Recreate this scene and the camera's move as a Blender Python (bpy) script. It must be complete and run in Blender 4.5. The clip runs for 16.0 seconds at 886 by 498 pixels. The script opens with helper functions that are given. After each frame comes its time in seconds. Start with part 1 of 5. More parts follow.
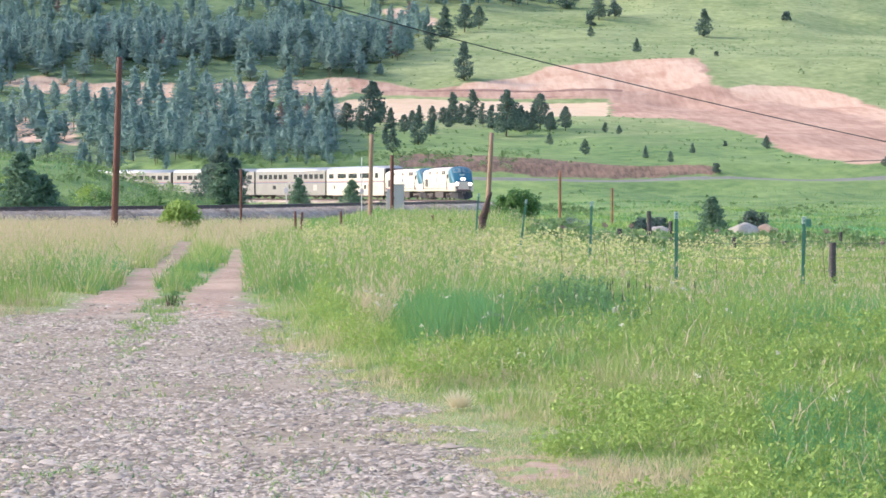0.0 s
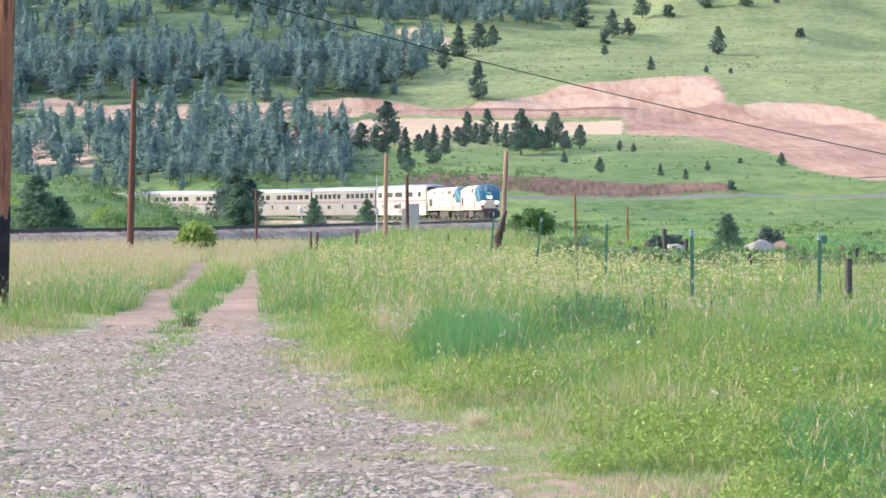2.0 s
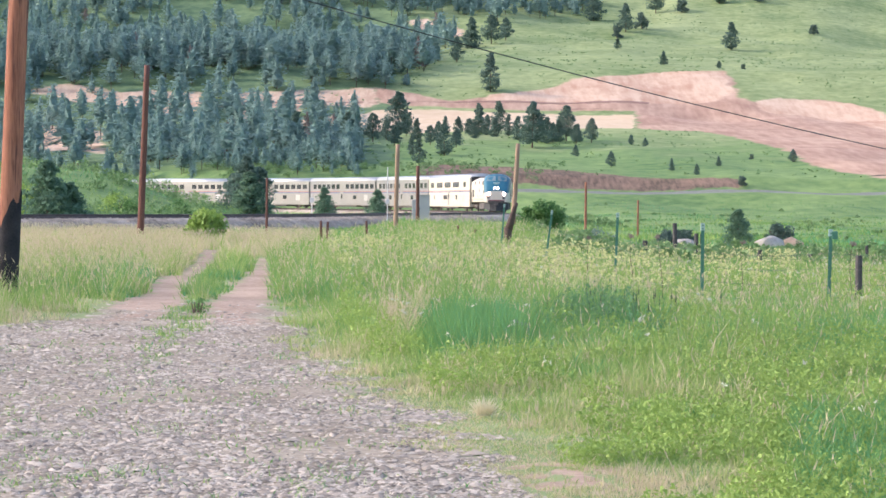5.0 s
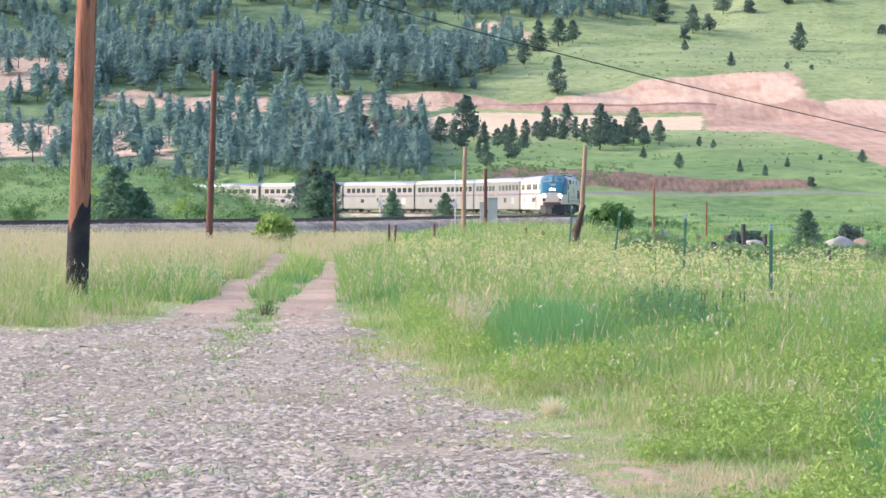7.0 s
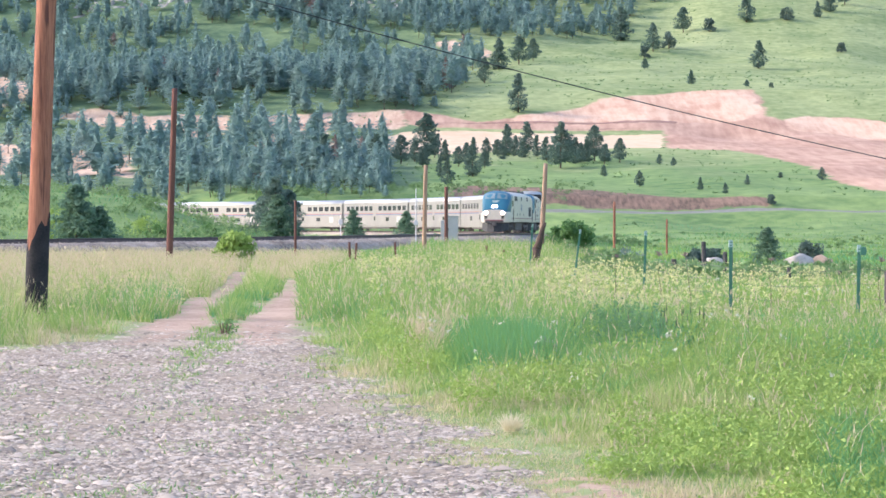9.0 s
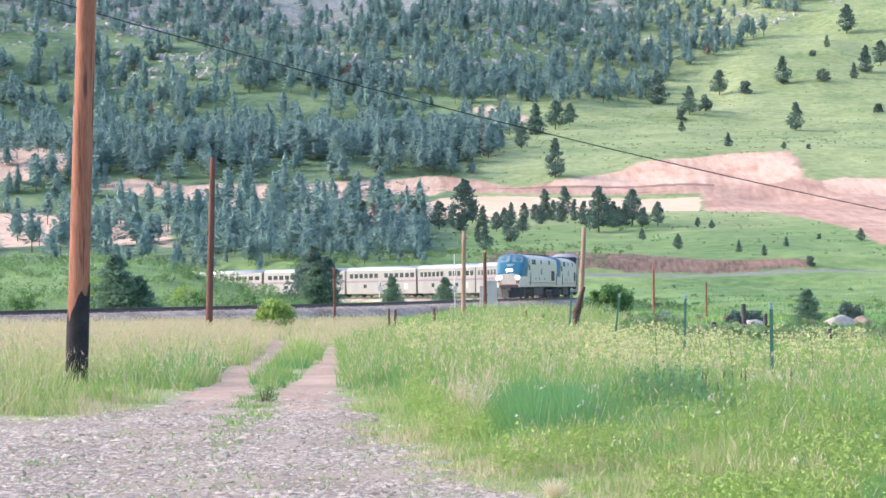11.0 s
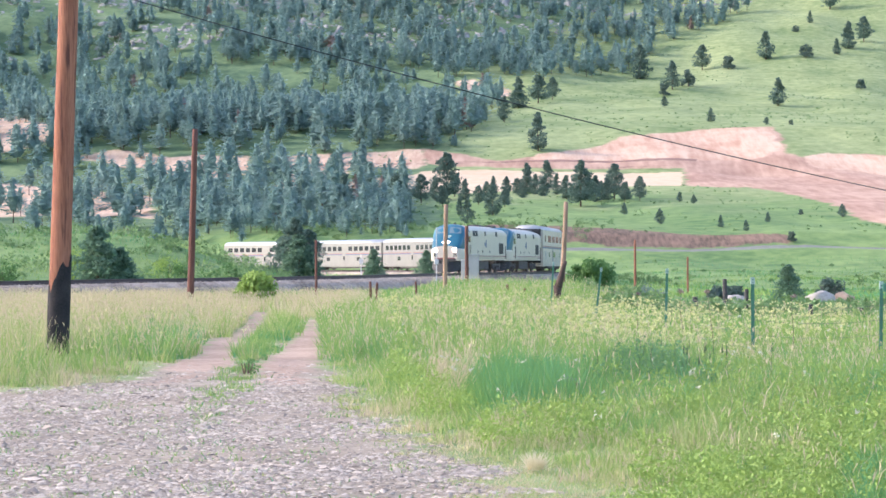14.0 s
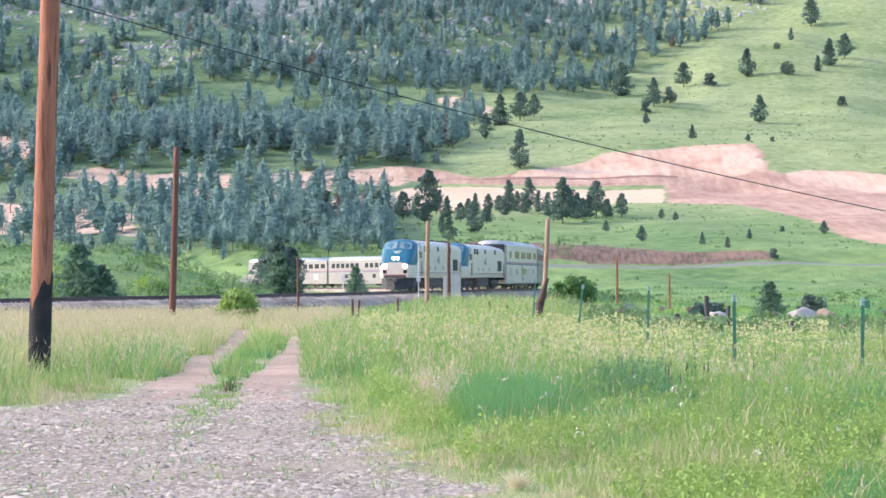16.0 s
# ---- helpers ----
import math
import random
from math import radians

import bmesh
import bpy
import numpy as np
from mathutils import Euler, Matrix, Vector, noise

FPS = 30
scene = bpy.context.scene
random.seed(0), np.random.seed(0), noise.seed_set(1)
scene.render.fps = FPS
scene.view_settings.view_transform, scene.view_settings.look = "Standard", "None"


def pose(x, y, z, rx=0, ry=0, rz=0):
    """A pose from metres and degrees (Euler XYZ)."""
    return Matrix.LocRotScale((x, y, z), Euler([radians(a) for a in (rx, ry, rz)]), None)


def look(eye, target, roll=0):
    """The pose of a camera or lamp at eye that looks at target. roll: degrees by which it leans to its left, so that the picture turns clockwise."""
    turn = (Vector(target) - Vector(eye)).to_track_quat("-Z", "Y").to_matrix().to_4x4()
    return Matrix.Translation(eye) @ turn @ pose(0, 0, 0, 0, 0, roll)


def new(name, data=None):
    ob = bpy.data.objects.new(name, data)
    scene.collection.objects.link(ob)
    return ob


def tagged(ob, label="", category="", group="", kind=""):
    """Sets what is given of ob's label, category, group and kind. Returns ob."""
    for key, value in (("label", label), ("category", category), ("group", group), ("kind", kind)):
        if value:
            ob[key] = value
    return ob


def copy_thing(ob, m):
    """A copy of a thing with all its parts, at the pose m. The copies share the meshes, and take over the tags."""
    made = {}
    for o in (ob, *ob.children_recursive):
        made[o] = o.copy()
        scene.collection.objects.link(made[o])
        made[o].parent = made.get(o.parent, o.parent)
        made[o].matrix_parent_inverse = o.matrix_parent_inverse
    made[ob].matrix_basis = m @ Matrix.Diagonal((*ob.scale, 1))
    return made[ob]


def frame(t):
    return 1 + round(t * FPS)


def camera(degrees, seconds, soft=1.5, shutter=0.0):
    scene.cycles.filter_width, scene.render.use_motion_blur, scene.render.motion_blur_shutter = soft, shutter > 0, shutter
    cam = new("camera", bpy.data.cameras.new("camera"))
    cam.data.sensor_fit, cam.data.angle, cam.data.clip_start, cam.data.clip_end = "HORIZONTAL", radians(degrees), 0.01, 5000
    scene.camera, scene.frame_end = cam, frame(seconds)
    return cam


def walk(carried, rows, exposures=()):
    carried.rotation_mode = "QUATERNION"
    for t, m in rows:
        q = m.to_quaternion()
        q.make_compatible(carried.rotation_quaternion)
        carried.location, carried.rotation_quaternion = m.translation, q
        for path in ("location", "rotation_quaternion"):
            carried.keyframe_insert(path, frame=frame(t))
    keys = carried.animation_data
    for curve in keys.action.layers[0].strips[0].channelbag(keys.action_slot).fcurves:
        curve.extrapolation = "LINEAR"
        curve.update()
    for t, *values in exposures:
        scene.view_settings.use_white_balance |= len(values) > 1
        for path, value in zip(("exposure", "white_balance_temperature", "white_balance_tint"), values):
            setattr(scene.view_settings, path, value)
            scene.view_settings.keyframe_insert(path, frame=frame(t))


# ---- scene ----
cam = camera(20.9, 16.0, soft=1.6)
PATH = [
    (0, pose(0.002, -0.009, 1.662, 88.336, -0.124, -1.348)),
    (0.5, pose(-0.009, -0.015, 1.665, 89.212, -0.012, -2.078)),
    (1, pose(-0.003, -0.009, 1.661, 88.624, -0.200, -1.853)),
    (1.5, pose(-0.007, -0.017, 1.663, 89.345, 0.099, -1.278)),
    (2, pose(-0.003, -0.018, 1.657, 88.797, 0.288, -0.991)),
    (2.5, pose(0.002, -0.025, 1.660, 89.064, -0.343, -1.500)),
    (3, pose(0.020, -0.020, 1.670, 89.368, -0.428, -2.130)),
    (3.5, pose(0.010, -0.010, 1.646, 89.215, -0.247, -2.362)),
    (4, pose(-0.008, -0.012, 1.649, 88.532, -0.237, -1.744)),
    (4.2, pose(-0.013, -0.010, 1.644, 88.548, -0.466, -1.514)),
    (6.4, pose(0.003, -0.021, 1.626, 88.987, 0.065, 0.180)),
    (6.5, pose(0.010, -0.017, 1.611, 89.499, -0.197, -0.508)),
    (7, pose(-0.004, -0.024, 1.608, 88.664, -0.176, 0.877)),
    (7.5, pose(-0.003, -0.024, 1.605, 89.379, -0.506, 0.739)),
    (8, pose(0.005, -0.016, 1.603, 89.077, -0.126, 0.294)),
    (8.2, pose(0.013, -0.029, 1.599, 89.059, -0.122, -0.068)),
    (10.3, pose(-0.004, 0.007, 1.597, 89.869, 0.237, 0.222)),
    (10.5, pose(-0.008, 0.008, 1.589, 90.382, 0.195, 0.459)),
    (11, pose(0.001, 0.010, 1.592, 90.677, 0.627, 0.866)),
    (11.5, pose(0.003, 0.011, 1.586, 90.237, 0.488, 0.531)),
    (12, pose(-0.001, 0.017, 1.593, 90.049, 0.538, 0.488)),
    (12.5, pose(-0.004, 0.017, 1.599, 90.182, 0.637, 0.924)),
    (13, pose(-0.004, 0.023, 1.595, 90.117, 0.437, 1.165)),
    (13.5, pose(-0.003, 0.021, 1.597, 90.313, 0.606, 1.424)),
    (14, pose(-0.002, 0.010, 1.594, 90.036, 0.272, 0.431)),
    (14.5, pose(0.005, 0.016, 1.596, 90.099, 0.365, 0.466)),
    (15, pose(0.006, 0.008, 1.606, 89.881, 0.479, 0.300)),
    (15.5, pose(0.006, 0.008, 1.596, 90.770, 0.154, -0.234)),
    (16, pose(0.001, 0.008, 1.597, 90.443, 0.344, 0.002)),
]
walk(cam, PATH, [(0, 0.70, 6250, 18), (4.0, 0.67, 6250, 18), (7.0, 0.75, 6200, 19), (8.2, 0.87, 6150, 19), (10.3, 0.86, 6050, 20), (11.5, 0.91, 6050, 20), (16, 0.87, 6050, 20)])

# ---- light ----
world = bpy.data.worlds.new("world")
scene.world = world
world.use_nodes = True
_n = world.node_tree
sky = _n.nodes.new("ShaderNodeTexSky")
sky.sky_type, sky.sun_disc = "NISHITA", False
SUN_UP, SUN_TURN = 27, 276
sky.sun_elevation, sky.sun_rotation = radians(SUN_UP), radians(SUN_TURN)
sky.air_density, sky.dust_density, sky.ozone_density = 1.0, 2.5, 1.2
_n.links.new(sky.outputs[0], _n.nodes["Background"].inputs[0])
_n.nodes["Background"].inputs[1].default_value = 0.25
sun = new("sun", bpy.data.lights.new("sun", "SUN"))
sun.data.energy, sun.data.angle, sun.data.color = 1.5, radians(2.5), (1.0, 0.95, 0.87)
_to = Vector((math.sin(radians(SUN_TURN)) * math.cos(radians(SUN_UP)), math.cos(radians(SUN_TURN)) * math.cos(radians(SUN_UP)), math.sin(radians(SUN_UP))))
sun.matrix_world = look(_to * 50, (0, 0, 0))

# ---- ground heights ----
def waves(x, y, size, seed):
    """Smooth uneven field between about -1 and 1, with features of that size in metres."""
    r = np.random.RandomState(seed)
    out = np.zeros_like(np.asarray(x, float) + np.asarray(y, float))
    for k in range(7):
        a, ph, q = r.uniform(0, 6.28), r.uniform(0, 6.28), r.uniform(0.6, 1.8) * 6.28 / size
        out = out + np.sin(q * (x * math.cos(a) + y * math.sin(a)) + ph)
    return out / 3.2


RISE_Y = [0, 20, 60, 100, 150, 280, 398, 416, 425, 434, 443, 640, 690, 760, 1000, 1400, 1700, 2100, 3000, 5000]
RISE_Z = [0, 0, -0.3, -0.75, -1.35, -2.0, -2.2, -0.6, 1.35, 2.0, 4.6, 19.6, 23.5, 40, 62.5, 164, 251, 345, 400, 380]

# the railway: curvature along its length, and the way it climbs
BEND_S = [-150, -100, -60, -20, 20, 60, 100, 115, 135, 260]
BEND_K = [0, -0.00616, -0.00519, -0.00282, -0.00675, -0.0031, 0.00127, -0.004, -0.0075, -0.0075]
LINE_S = np.arange(-330, 281, 1.0)
_k = np.interp(LINE_S, BEND_S, BEND_K)
_h = np.concatenate([[0], np.cumsum((_k[1:] + _k[:-1]) / 2)])
LINE_H = _h - np.interp(0, LINE_S, _h) + 0.12789
LINE_X = np.concatenate([[0], np.cumsum((np.sin(LINE_H)[1:] + np.sin(LINE_H)[:-1]) / 2)])
LINE_Y = -np.concatenate([[0], np.cumsum((np.cos(LINE_H)[1:] + np.cos(LINE_H)[:-1]) / 2)])
LINE_X += 9.36 - np.interp(0, LINE_S, LINE_X)
LINE_Y += 307.0 - np.interp(0, LINE_S, LINE_Y)
# small sideways wander of the old roadbed
_w = np.interp(LINE_S, [-80, -40, 0, 12, 30, 54, 75, 95, 112, 150], [0, 0.5, 0.5, 0.0, -0.85, -1.0, -0.6, -0.35, 0, 0])
LINE_X += np.convolve(np.pad(_w, 12, mode="edge"), np.ones(25) / 25, "valid")
LINE_Z = np.interp(LINE_Y, [90, 150, 203, 307, 410, 600], [-0.1, -0.12, -0.36, -1.0, -1.65, -2.4])


def rail_at(s):
    """Place and heading of the track at s metres."""
    return tuple(float(np.interp(s, LINE_S, a)) for a in (LINE_X, LINE_Y, LINE_Z, LINE_H))


def off_line(x, y):
    """Distance from the track and the rail's height there."""
    x, y = np.asarray(x, float).ravel(), np.asarray(y, float).ravel()
    best, bz = np.full(x.shape, 1e9), np.zeros(x.shape)
    near = np.where((x > -190) & (x < 60) & (y > 60) & (y < 600))[0]
    if len(near):
        nx, ny, nb, nz = x[near], y[near], best[near], bz[near]
        for i in range(0, len(LINE_S), 3):
            d = (nx - LINE_X[i]) ** 2 + (ny - LINE_Y[i]) ** 2
            m = d < nb
            nb[m], nz[m] = d[m], LINE_Z[i]
        best[near], bz[near] = nb, nz
    return np.sqrt(best), bz


def ground_z(x, y):
    x, y = np.atleast_1d(np.asarray(x, float)), np.atleast_1d(np.asarray(y, float))
    shape, x, y = x.shape, x.ravel(), y.ravel()
    back = 0.95 * np.clip(-x - 30, 0, 170) * np.clip((760 - y) / 260, 0, 1)
    yy = np.maximum(y - back, 0)
    z = np.interp(yy, RISE_Y, RISE_Z)
    far = np.clip((yy - 445) / 500, 0, 1)
    z = z + far * (5 * waves(x, y, 240, 3) + 0.9 * waves(x, y, 60, 4)) * np.clip((yy - 760) / 300, 0.12, 1)
    # the left hillside stands a little higher, the right shoulder bulges
    z = z + np.clip((yy - 900) / 600, 0, 1) * np.clip(-x / 400, 0, 1) * 26
    z = z + 0.05 * waves(x, y, 9, 5) * np.clip((y - 15) / 30, 0, 1) + 0.4 * waves(x, y, 45, 6) * np.clip((y - 60) / 200, 0, 1)
    # meadow falls to the right
    z = z - 0.7 * np.clip((x - 6) / 22, 0, 1) * np.clip((y - 50) / 70, 0, 1) * np.clip((400 - y) / 150, 0, 1)
    z = z - 0.22 * np.clip((x - 2.0) / 2.5, 0, 1) * np.clip((y - 26) / 12, 0, 1) * np.clip((120 - y) / 40, 0, 1)
    # low grassy rise before the railway
    z = z + 0.8 * np.exp(-((y - 128) / 30) ** 2) * np.clip((x + 4.5) / 4, 0, 1) * np.clip((10 - x) / 4, 0, 1)
    # brushy mound beyond the near track
    z = z + 5.3 * np.exp(-(((x + 46) / 21) ** 4) - ((y - 270) / 34) ** 2)
    d, rz = off_line(x, y)
    t = np.clip((d - 3.2) / 9, 0, 1)
    low = np.minimum(rz - 0.95, np.where(d < 6, rz - 0.95, z))
    z = np.where(d < 12.2, low * (1 - t) + z * t, z)
    return z.reshape(shape)
# ---- end of heights ----


# ---- materials ----
def mat(name, a, b, size=1.0, rough=0.85, metal=0.0, bump=0.3, spots=None, fine=None, glow=None, leaf=0.0, island=0.0, obj=0.0, spec=0.4, grain=1.0):
    """Two colours mixed by a broad and a fine noise, with relief. size: metres of the broad pattern."""
    m = bpy.data.materials.new(name)
    m.use_nodes = True
    nt = m.node_tree
    N, K = nt.nodes.new, nt.links.new
    p = nt.nodes["Principled BSDF"]
    co = N("ShaderNodeTexCoord")
    run = N("ShaderNodeMapping")
    run.inputs["Scale"].default_value = (1, 1, grain)
    K(co.outputs["Object"], run.inputs["Vector"])
    n1, n2 = N("ShaderNodeTexNoise"), N("ShaderNodeTexNoise")
    for n, s, d in ((n1, 1 / size, 4), (n2, fine or 9 / size, 5)):
        n.inputs["Scale"].default_value, n.inputs["Detail"].default_value = s, d
        K(run.outputs["Vector"], n.inputs["Vector"])
    add = N("ShaderNodeMath")
    add.operation = "ADD"
    K(n1.outputs[0], add.inputs[0]), K(n2.outputs[0], add.inputs[1])
    ramp = N("ShaderNodeMapRange")
    ramp.inputs[1].default_value, ramp.inputs[2].default_value = 0.72, 1.28
    K(add.outputs[0], ramp.inputs[0])
    last = ramp.outputs[0]
    for amount, kind in ((island, "ShaderNodeNewGeometry"), (obj, "ShaderNodeObjectInfo")):
        if amount:
            g = N(kind)
            mr = N("ShaderNodeMath")
            mr.operation = "MULTIPLY_ADD"
            mr.inputs[1].default_value = amount
            K(g.outputs["Random Per Island" if island and kind.endswith("Geometry") else "Random"], mr.inputs[0])
            sc = N("ShaderNodeMath")
            sc.operation = "MULTIPLY_ADD"
            sc.inputs[1].default_value, sc.inputs[2].default_value = 1 - amount, 0
            K(last, sc.inputs[0]), K(sc.outputs[0], mr.inputs[2])
            last = mr.outputs[0]
    mix = N("ShaderNodeMix")
    mix.data_type = "RGBA"
    mix.inputs[6].default_value, mix.inputs[7].default_value = (*a, 1), (*b, 1)
    K(last, mix.inputs[0])
    col = mix.outputs[2]
    if spots:
        vo = N("ShaderNodeTexNoise")
        vo.inputs["Scale"].default_value, vo.inputs["Detail"].default_value = 2.7 / size, 6
        K(run.outputs["Vector"], vo.inputs["Vector"])
        vr = N("ShaderNodeMapRange")
        vr.inputs[1].default_value, vr.inputs[2].default_value = 0.57, 0.68
        K(vo.outputs[0], vr.inputs[0])
        mx = N("ShaderNodeMix")
        mx.data_type = "RGBA"
        mx.inputs[7].default_value = (*spots, 1)
        K(vr.outputs[0], mx.inputs[0]), K(col, mx.inputs[6])
        col = mx.outputs[2]
    K(col, p.inputs["Base Color"])
    p.inputs["Roughness"].default_value, p.inputs["Metallic"].default_value = rough, metal
    p.inputs["Specular IOR Level"].default_value = spec
    if bump:
        bp = N("ShaderNodeBump")
        bp.inputs["Strength"].default_value, bp.inputs["Distance"].default_value = bump, 0.02 * size
        K(n2.outputs[0], bp.inputs["Height"]), K(bp.outputs[0], p.inputs["Normal"])
    if glow:
        p.inputs["Emission Color"].default_value, p.inputs["Emission Strength"].default_value = (*glow[0], 1), glow[1]
    if leaf:
        tr, ms = N("ShaderNodeBsdfTranslucent"), N("ShaderNodeMixShader")
        K(col, tr.inputs[0])
        ms.inputs[0].default_value = leaf
        K(p.outputs[0], ms.inputs[1]), K(tr.outputs[0], ms.inputs[2]), K(ms.outputs[0], nt.nodes["Material Output"].inputs[0])
    return m


def layered(name, layers, attr_soft=0.12, wob=1.2, bump=0.4, bump_size=0.6):
    """Ground of one base and layers, each laid where its vertex mask says. layers: (mask, colour a, colour b, metres, fine metres)."""
    m = bpy.data.materials.new(name)
    m.use_nodes = True
    nt = m.node_tree
    N, K = nt.nodes.new, nt.links.new
    p = nt.nodes["Principled BSDF"]
    co = N("ShaderNodeTexCoord")

    mp = N("ShaderNodeMapping")
    mp.inputs["Scale"].default_value = (2.2, 0.35, 0.8)
    K(co.outputs["Object"], mp.inputs["Vector"])

    def noise_of(metres, detail=6, rough=0.6, rills=False):
        n = N("ShaderNodeTexNoise")
        n.inputs["Scale"].default_value, n.inputs["Detail"].default_value, n.inputs["Roughness"].default_value = 1 / metres, detail, rough
        K((mp if rills else co).outputs["Vector" if rills else "Object"], n.inputs["Vector"])
        return n.outputs[0]

    col = None
    for mask, a, b, broad, fine, edge in layers:
        ad = N("ShaderNodeMath")
        ad.operation = "ADD"
        K(noise_of(broad), ad.inputs[0]), K(noise_of(fine, rills=mask in ("cut", "face", "band", "bank")), ad.inputs[1])
        mr = N("ShaderNodeMapRange")
        lo = 0.82 if mask in ("cut", "face", "band", "bank", "grav", "rut") else 0.72
        mr.inputs[1].default_value, mr.inputs[2].default_value = lo, 2 - lo
        K(ad.outputs[0], mr.inputs[0])
        mx = N("ShaderNodeMix")
        mx.data_type = "RGBA"
        mx.inputs[6].default_value, mx.inputs[7].default_value = (*a, 1), (*b, 1)
        K(mr.outputs[0], mx.inputs[0])
        if col is None:
            col = mx.outputs[2]
            continue
        at = N("ShaderNodeAttribute")
        at.attribute_name = mask
        ns = N("ShaderNodeMath")
        ns.operation = "MULTIPLY_ADD"
        ns.inputs[1].default_value, ns.inputs[2].default_value = wob, -wob / 2
        K(noise_of(edge, 5), ns.inputs[0])
        sm = N("ShaderNodeMath")
        sm.operation = "ADD"
        K(at.outputs["Fac"], sm.inputs[0]), K(ns.outputs[0], sm.inputs[1])
        th = N("ShaderNodeMapRange")
        th.interpolation_type = "SMOOTHSTEP"
        th.inputs[1].default_value, th.inputs[2].default_value = 0.5 - attr_soft, 0.5 + attr_soft
        K(sm.outputs[0], th.inputs[0])
        over = N("ShaderNodeMix")
        over.data_type = "RGBA"
        K(th.outputs[0], over.inputs[0]), K(col, over.inputs[6]), K(mx.outputs[2], over.inputs[7])
        col = over.outputs[2]
    K(col, p.inputs["Base Color"])
    p.inputs["Roughness"].default_value, p.inputs["Specular IOR Level"].default_value = 0.95, 0.15
    bp = N("ShaderNodeBump")
    bp.inputs["Strength"].default_value, bp.inputs["Distance"].default_value = bump, 0.1 * bump_size
    K(noise_of(bump_size, 8), bp.inputs["Height"]), K(bp.outputs[0], p.inputs["Normal"])
    return m


M_POLE = mat("weathered_pole_wood", (0.20, 0.075, 0.045), (0.40, 0.175, 0.105), 0.16, 0.9, spots=(0.11, 0.045, 0.033), grain=0.07, bump=0.7)
M_POLE_DARK = mat("dark_pole_wood", (0.10, 0.045, 0.035), (0.19, 0.085, 0.06), 0.16, 0.9, grain=0.07)
M_CHAR = mat("charred_wood", (0.012, 0.012, 0.014), (0.04, 0.036, 0.038), 0.2, 0.95)
M_PALE_WOOD = mat("bleached_wood", (0.28, 0.18, 0.12), (0.39, 0.265, 0.185), 0.2, 0.9, spots=(0.20, 0.12, 0.08), grain=0.08)
M_DARK_WOOD = mat("old_fence_wood", (0.055, 0.038, 0.032), (0.12, 0.08, 0.063), 0.15, 0.95)
M_TPOST = mat("green_painted_steel", (0.055, 0.17, 0.115), (0.085, 0.225, 0.155), 0.2, 0.55)
M_TPOST_TIP = mat("pale_painted_tip", (0.30, 0.42, 0.38), (0.40, 0.50, 0.46), 0.1, 0.6)
M_GREY_POST = mat("grey_weathered_wood", (0.045, 0.042, 0.042), (0.11, 0.10, 0.098), 0.15, 0.95)
M_WIRE = mat("galvanised_wire", (0.10, 0.10, 0.10), (0.18, 0.18, 0.18), 0.2, 0.6, 0.6)
M_CABLE = mat("black_cable", (0.025, 0.03, 0.035), (0.045, 0.05, 0.055), 0.4, 0.7)
M_RAIL = mat("rusty_rail_steel", (0.075, 0.055, 0.048), (0.13, 0.10, 0.09), 0.8, 0.5, 0.4)
M_BALLAST = mat("grey_ballast", (0.19, 0.155, 0.12), (0.49, 0.415, 0.335), 3.0, 0.95, bump=1.0, fine=3)
M_TIE = mat("creosoted_timber", (0.05, 0.04, 0.035), (0.10, 0.08, 0.07), 0.4, 0.9)
M_CABINET = mat("grey_cabinet_paint", (0.38, 0.37, 0.35), (0.47, 0.46, 0.44), 0.7, 0.5)
M_SILVER = mat("silver_train_paint", (0.60, 0.525, 0.42), (0.68, 0.60, 0.485), 2.0, 0.45, 0.05, bump=0.02)
M_STEEL = mat("stainless_steel", (0.225, 0.220, 0.205), (0.295, 0.288, 0.268), 2.0, 0.42, 0.15, bump=0.03)
M_ROOF = mat("brushed_roof_steel", (0.46, 0.46, 0.45), (0.56, 0.56, 0.55), 2.0, 0.34, 0.4, bump=0.03)
M_BLUE = mat("blue_nose_paint", (0.024, 0.125, 0.182), (0.034, 0.155, 0.215), 2.0, 0.35, bump=0.02)
M_RED = mat("red_stripe", (0.28, 0.10, 0.10), (0.34, 0.14, 0.13), 2.0, 0.5, bump=0)
M_NAVY = mat("navy_stripe", (0.05, 0.09, 0.20), (0.07, 0.12, 0.24), 2.0, 0.5, bump=0)
M_GLASS = mat("tinted_train_glass", (0.03, 0.035, 0.04), (0.05, 0.055, 0.06), 2.0, 0.12, bump=0)
M_SCREEN = mat("windscreen_glass", (0.17, 0.225, 0.24), (0.23, 0.285, 0.30), 2.0, 0.1, bump=0)
M_GRILLE = mat("black_grille", (0.025, 0.025, 0.025), (0.05, 0.05, 0.05), 0.3, 0.7)
M_UNDER = mat("grimy_running_gear", (0.06, 0.052, 0.047), (0.135, 0.12, 0.11), 0.5, 0.8)
M_WHITE = mat("white_paint", (0.46, 0.46, 0.45), (0.58, 0.58, 0.57), 0.8, 0.5, bump=0.02)
M_LAMP = mat("lit_headlight", (0.9, 0.9, 0.9), (0.9, 0.9, 0.9), 1, 0.3, bump=0, glow=((1.0, 0.64, 0.62), 13))
M_STONE = mat("pale_rock", (0.33, 0.295, 0.25), (0.48, 0.435, 0.375), 0.6, 0.9, spots=(0.3, 0.27, 0.25))
M_STONE_TAN = mat("tan_rock", (0.46, 0.30, 0.19), (0.58, 0.40, 0.28), 0.6, 0.9)
M_CRAG = mat("grey_crag", (0.22, 0.215, 0.195), (0.44, 0.42, 0.38), 3.0, 0.95, bump=0.8, island=0.5)
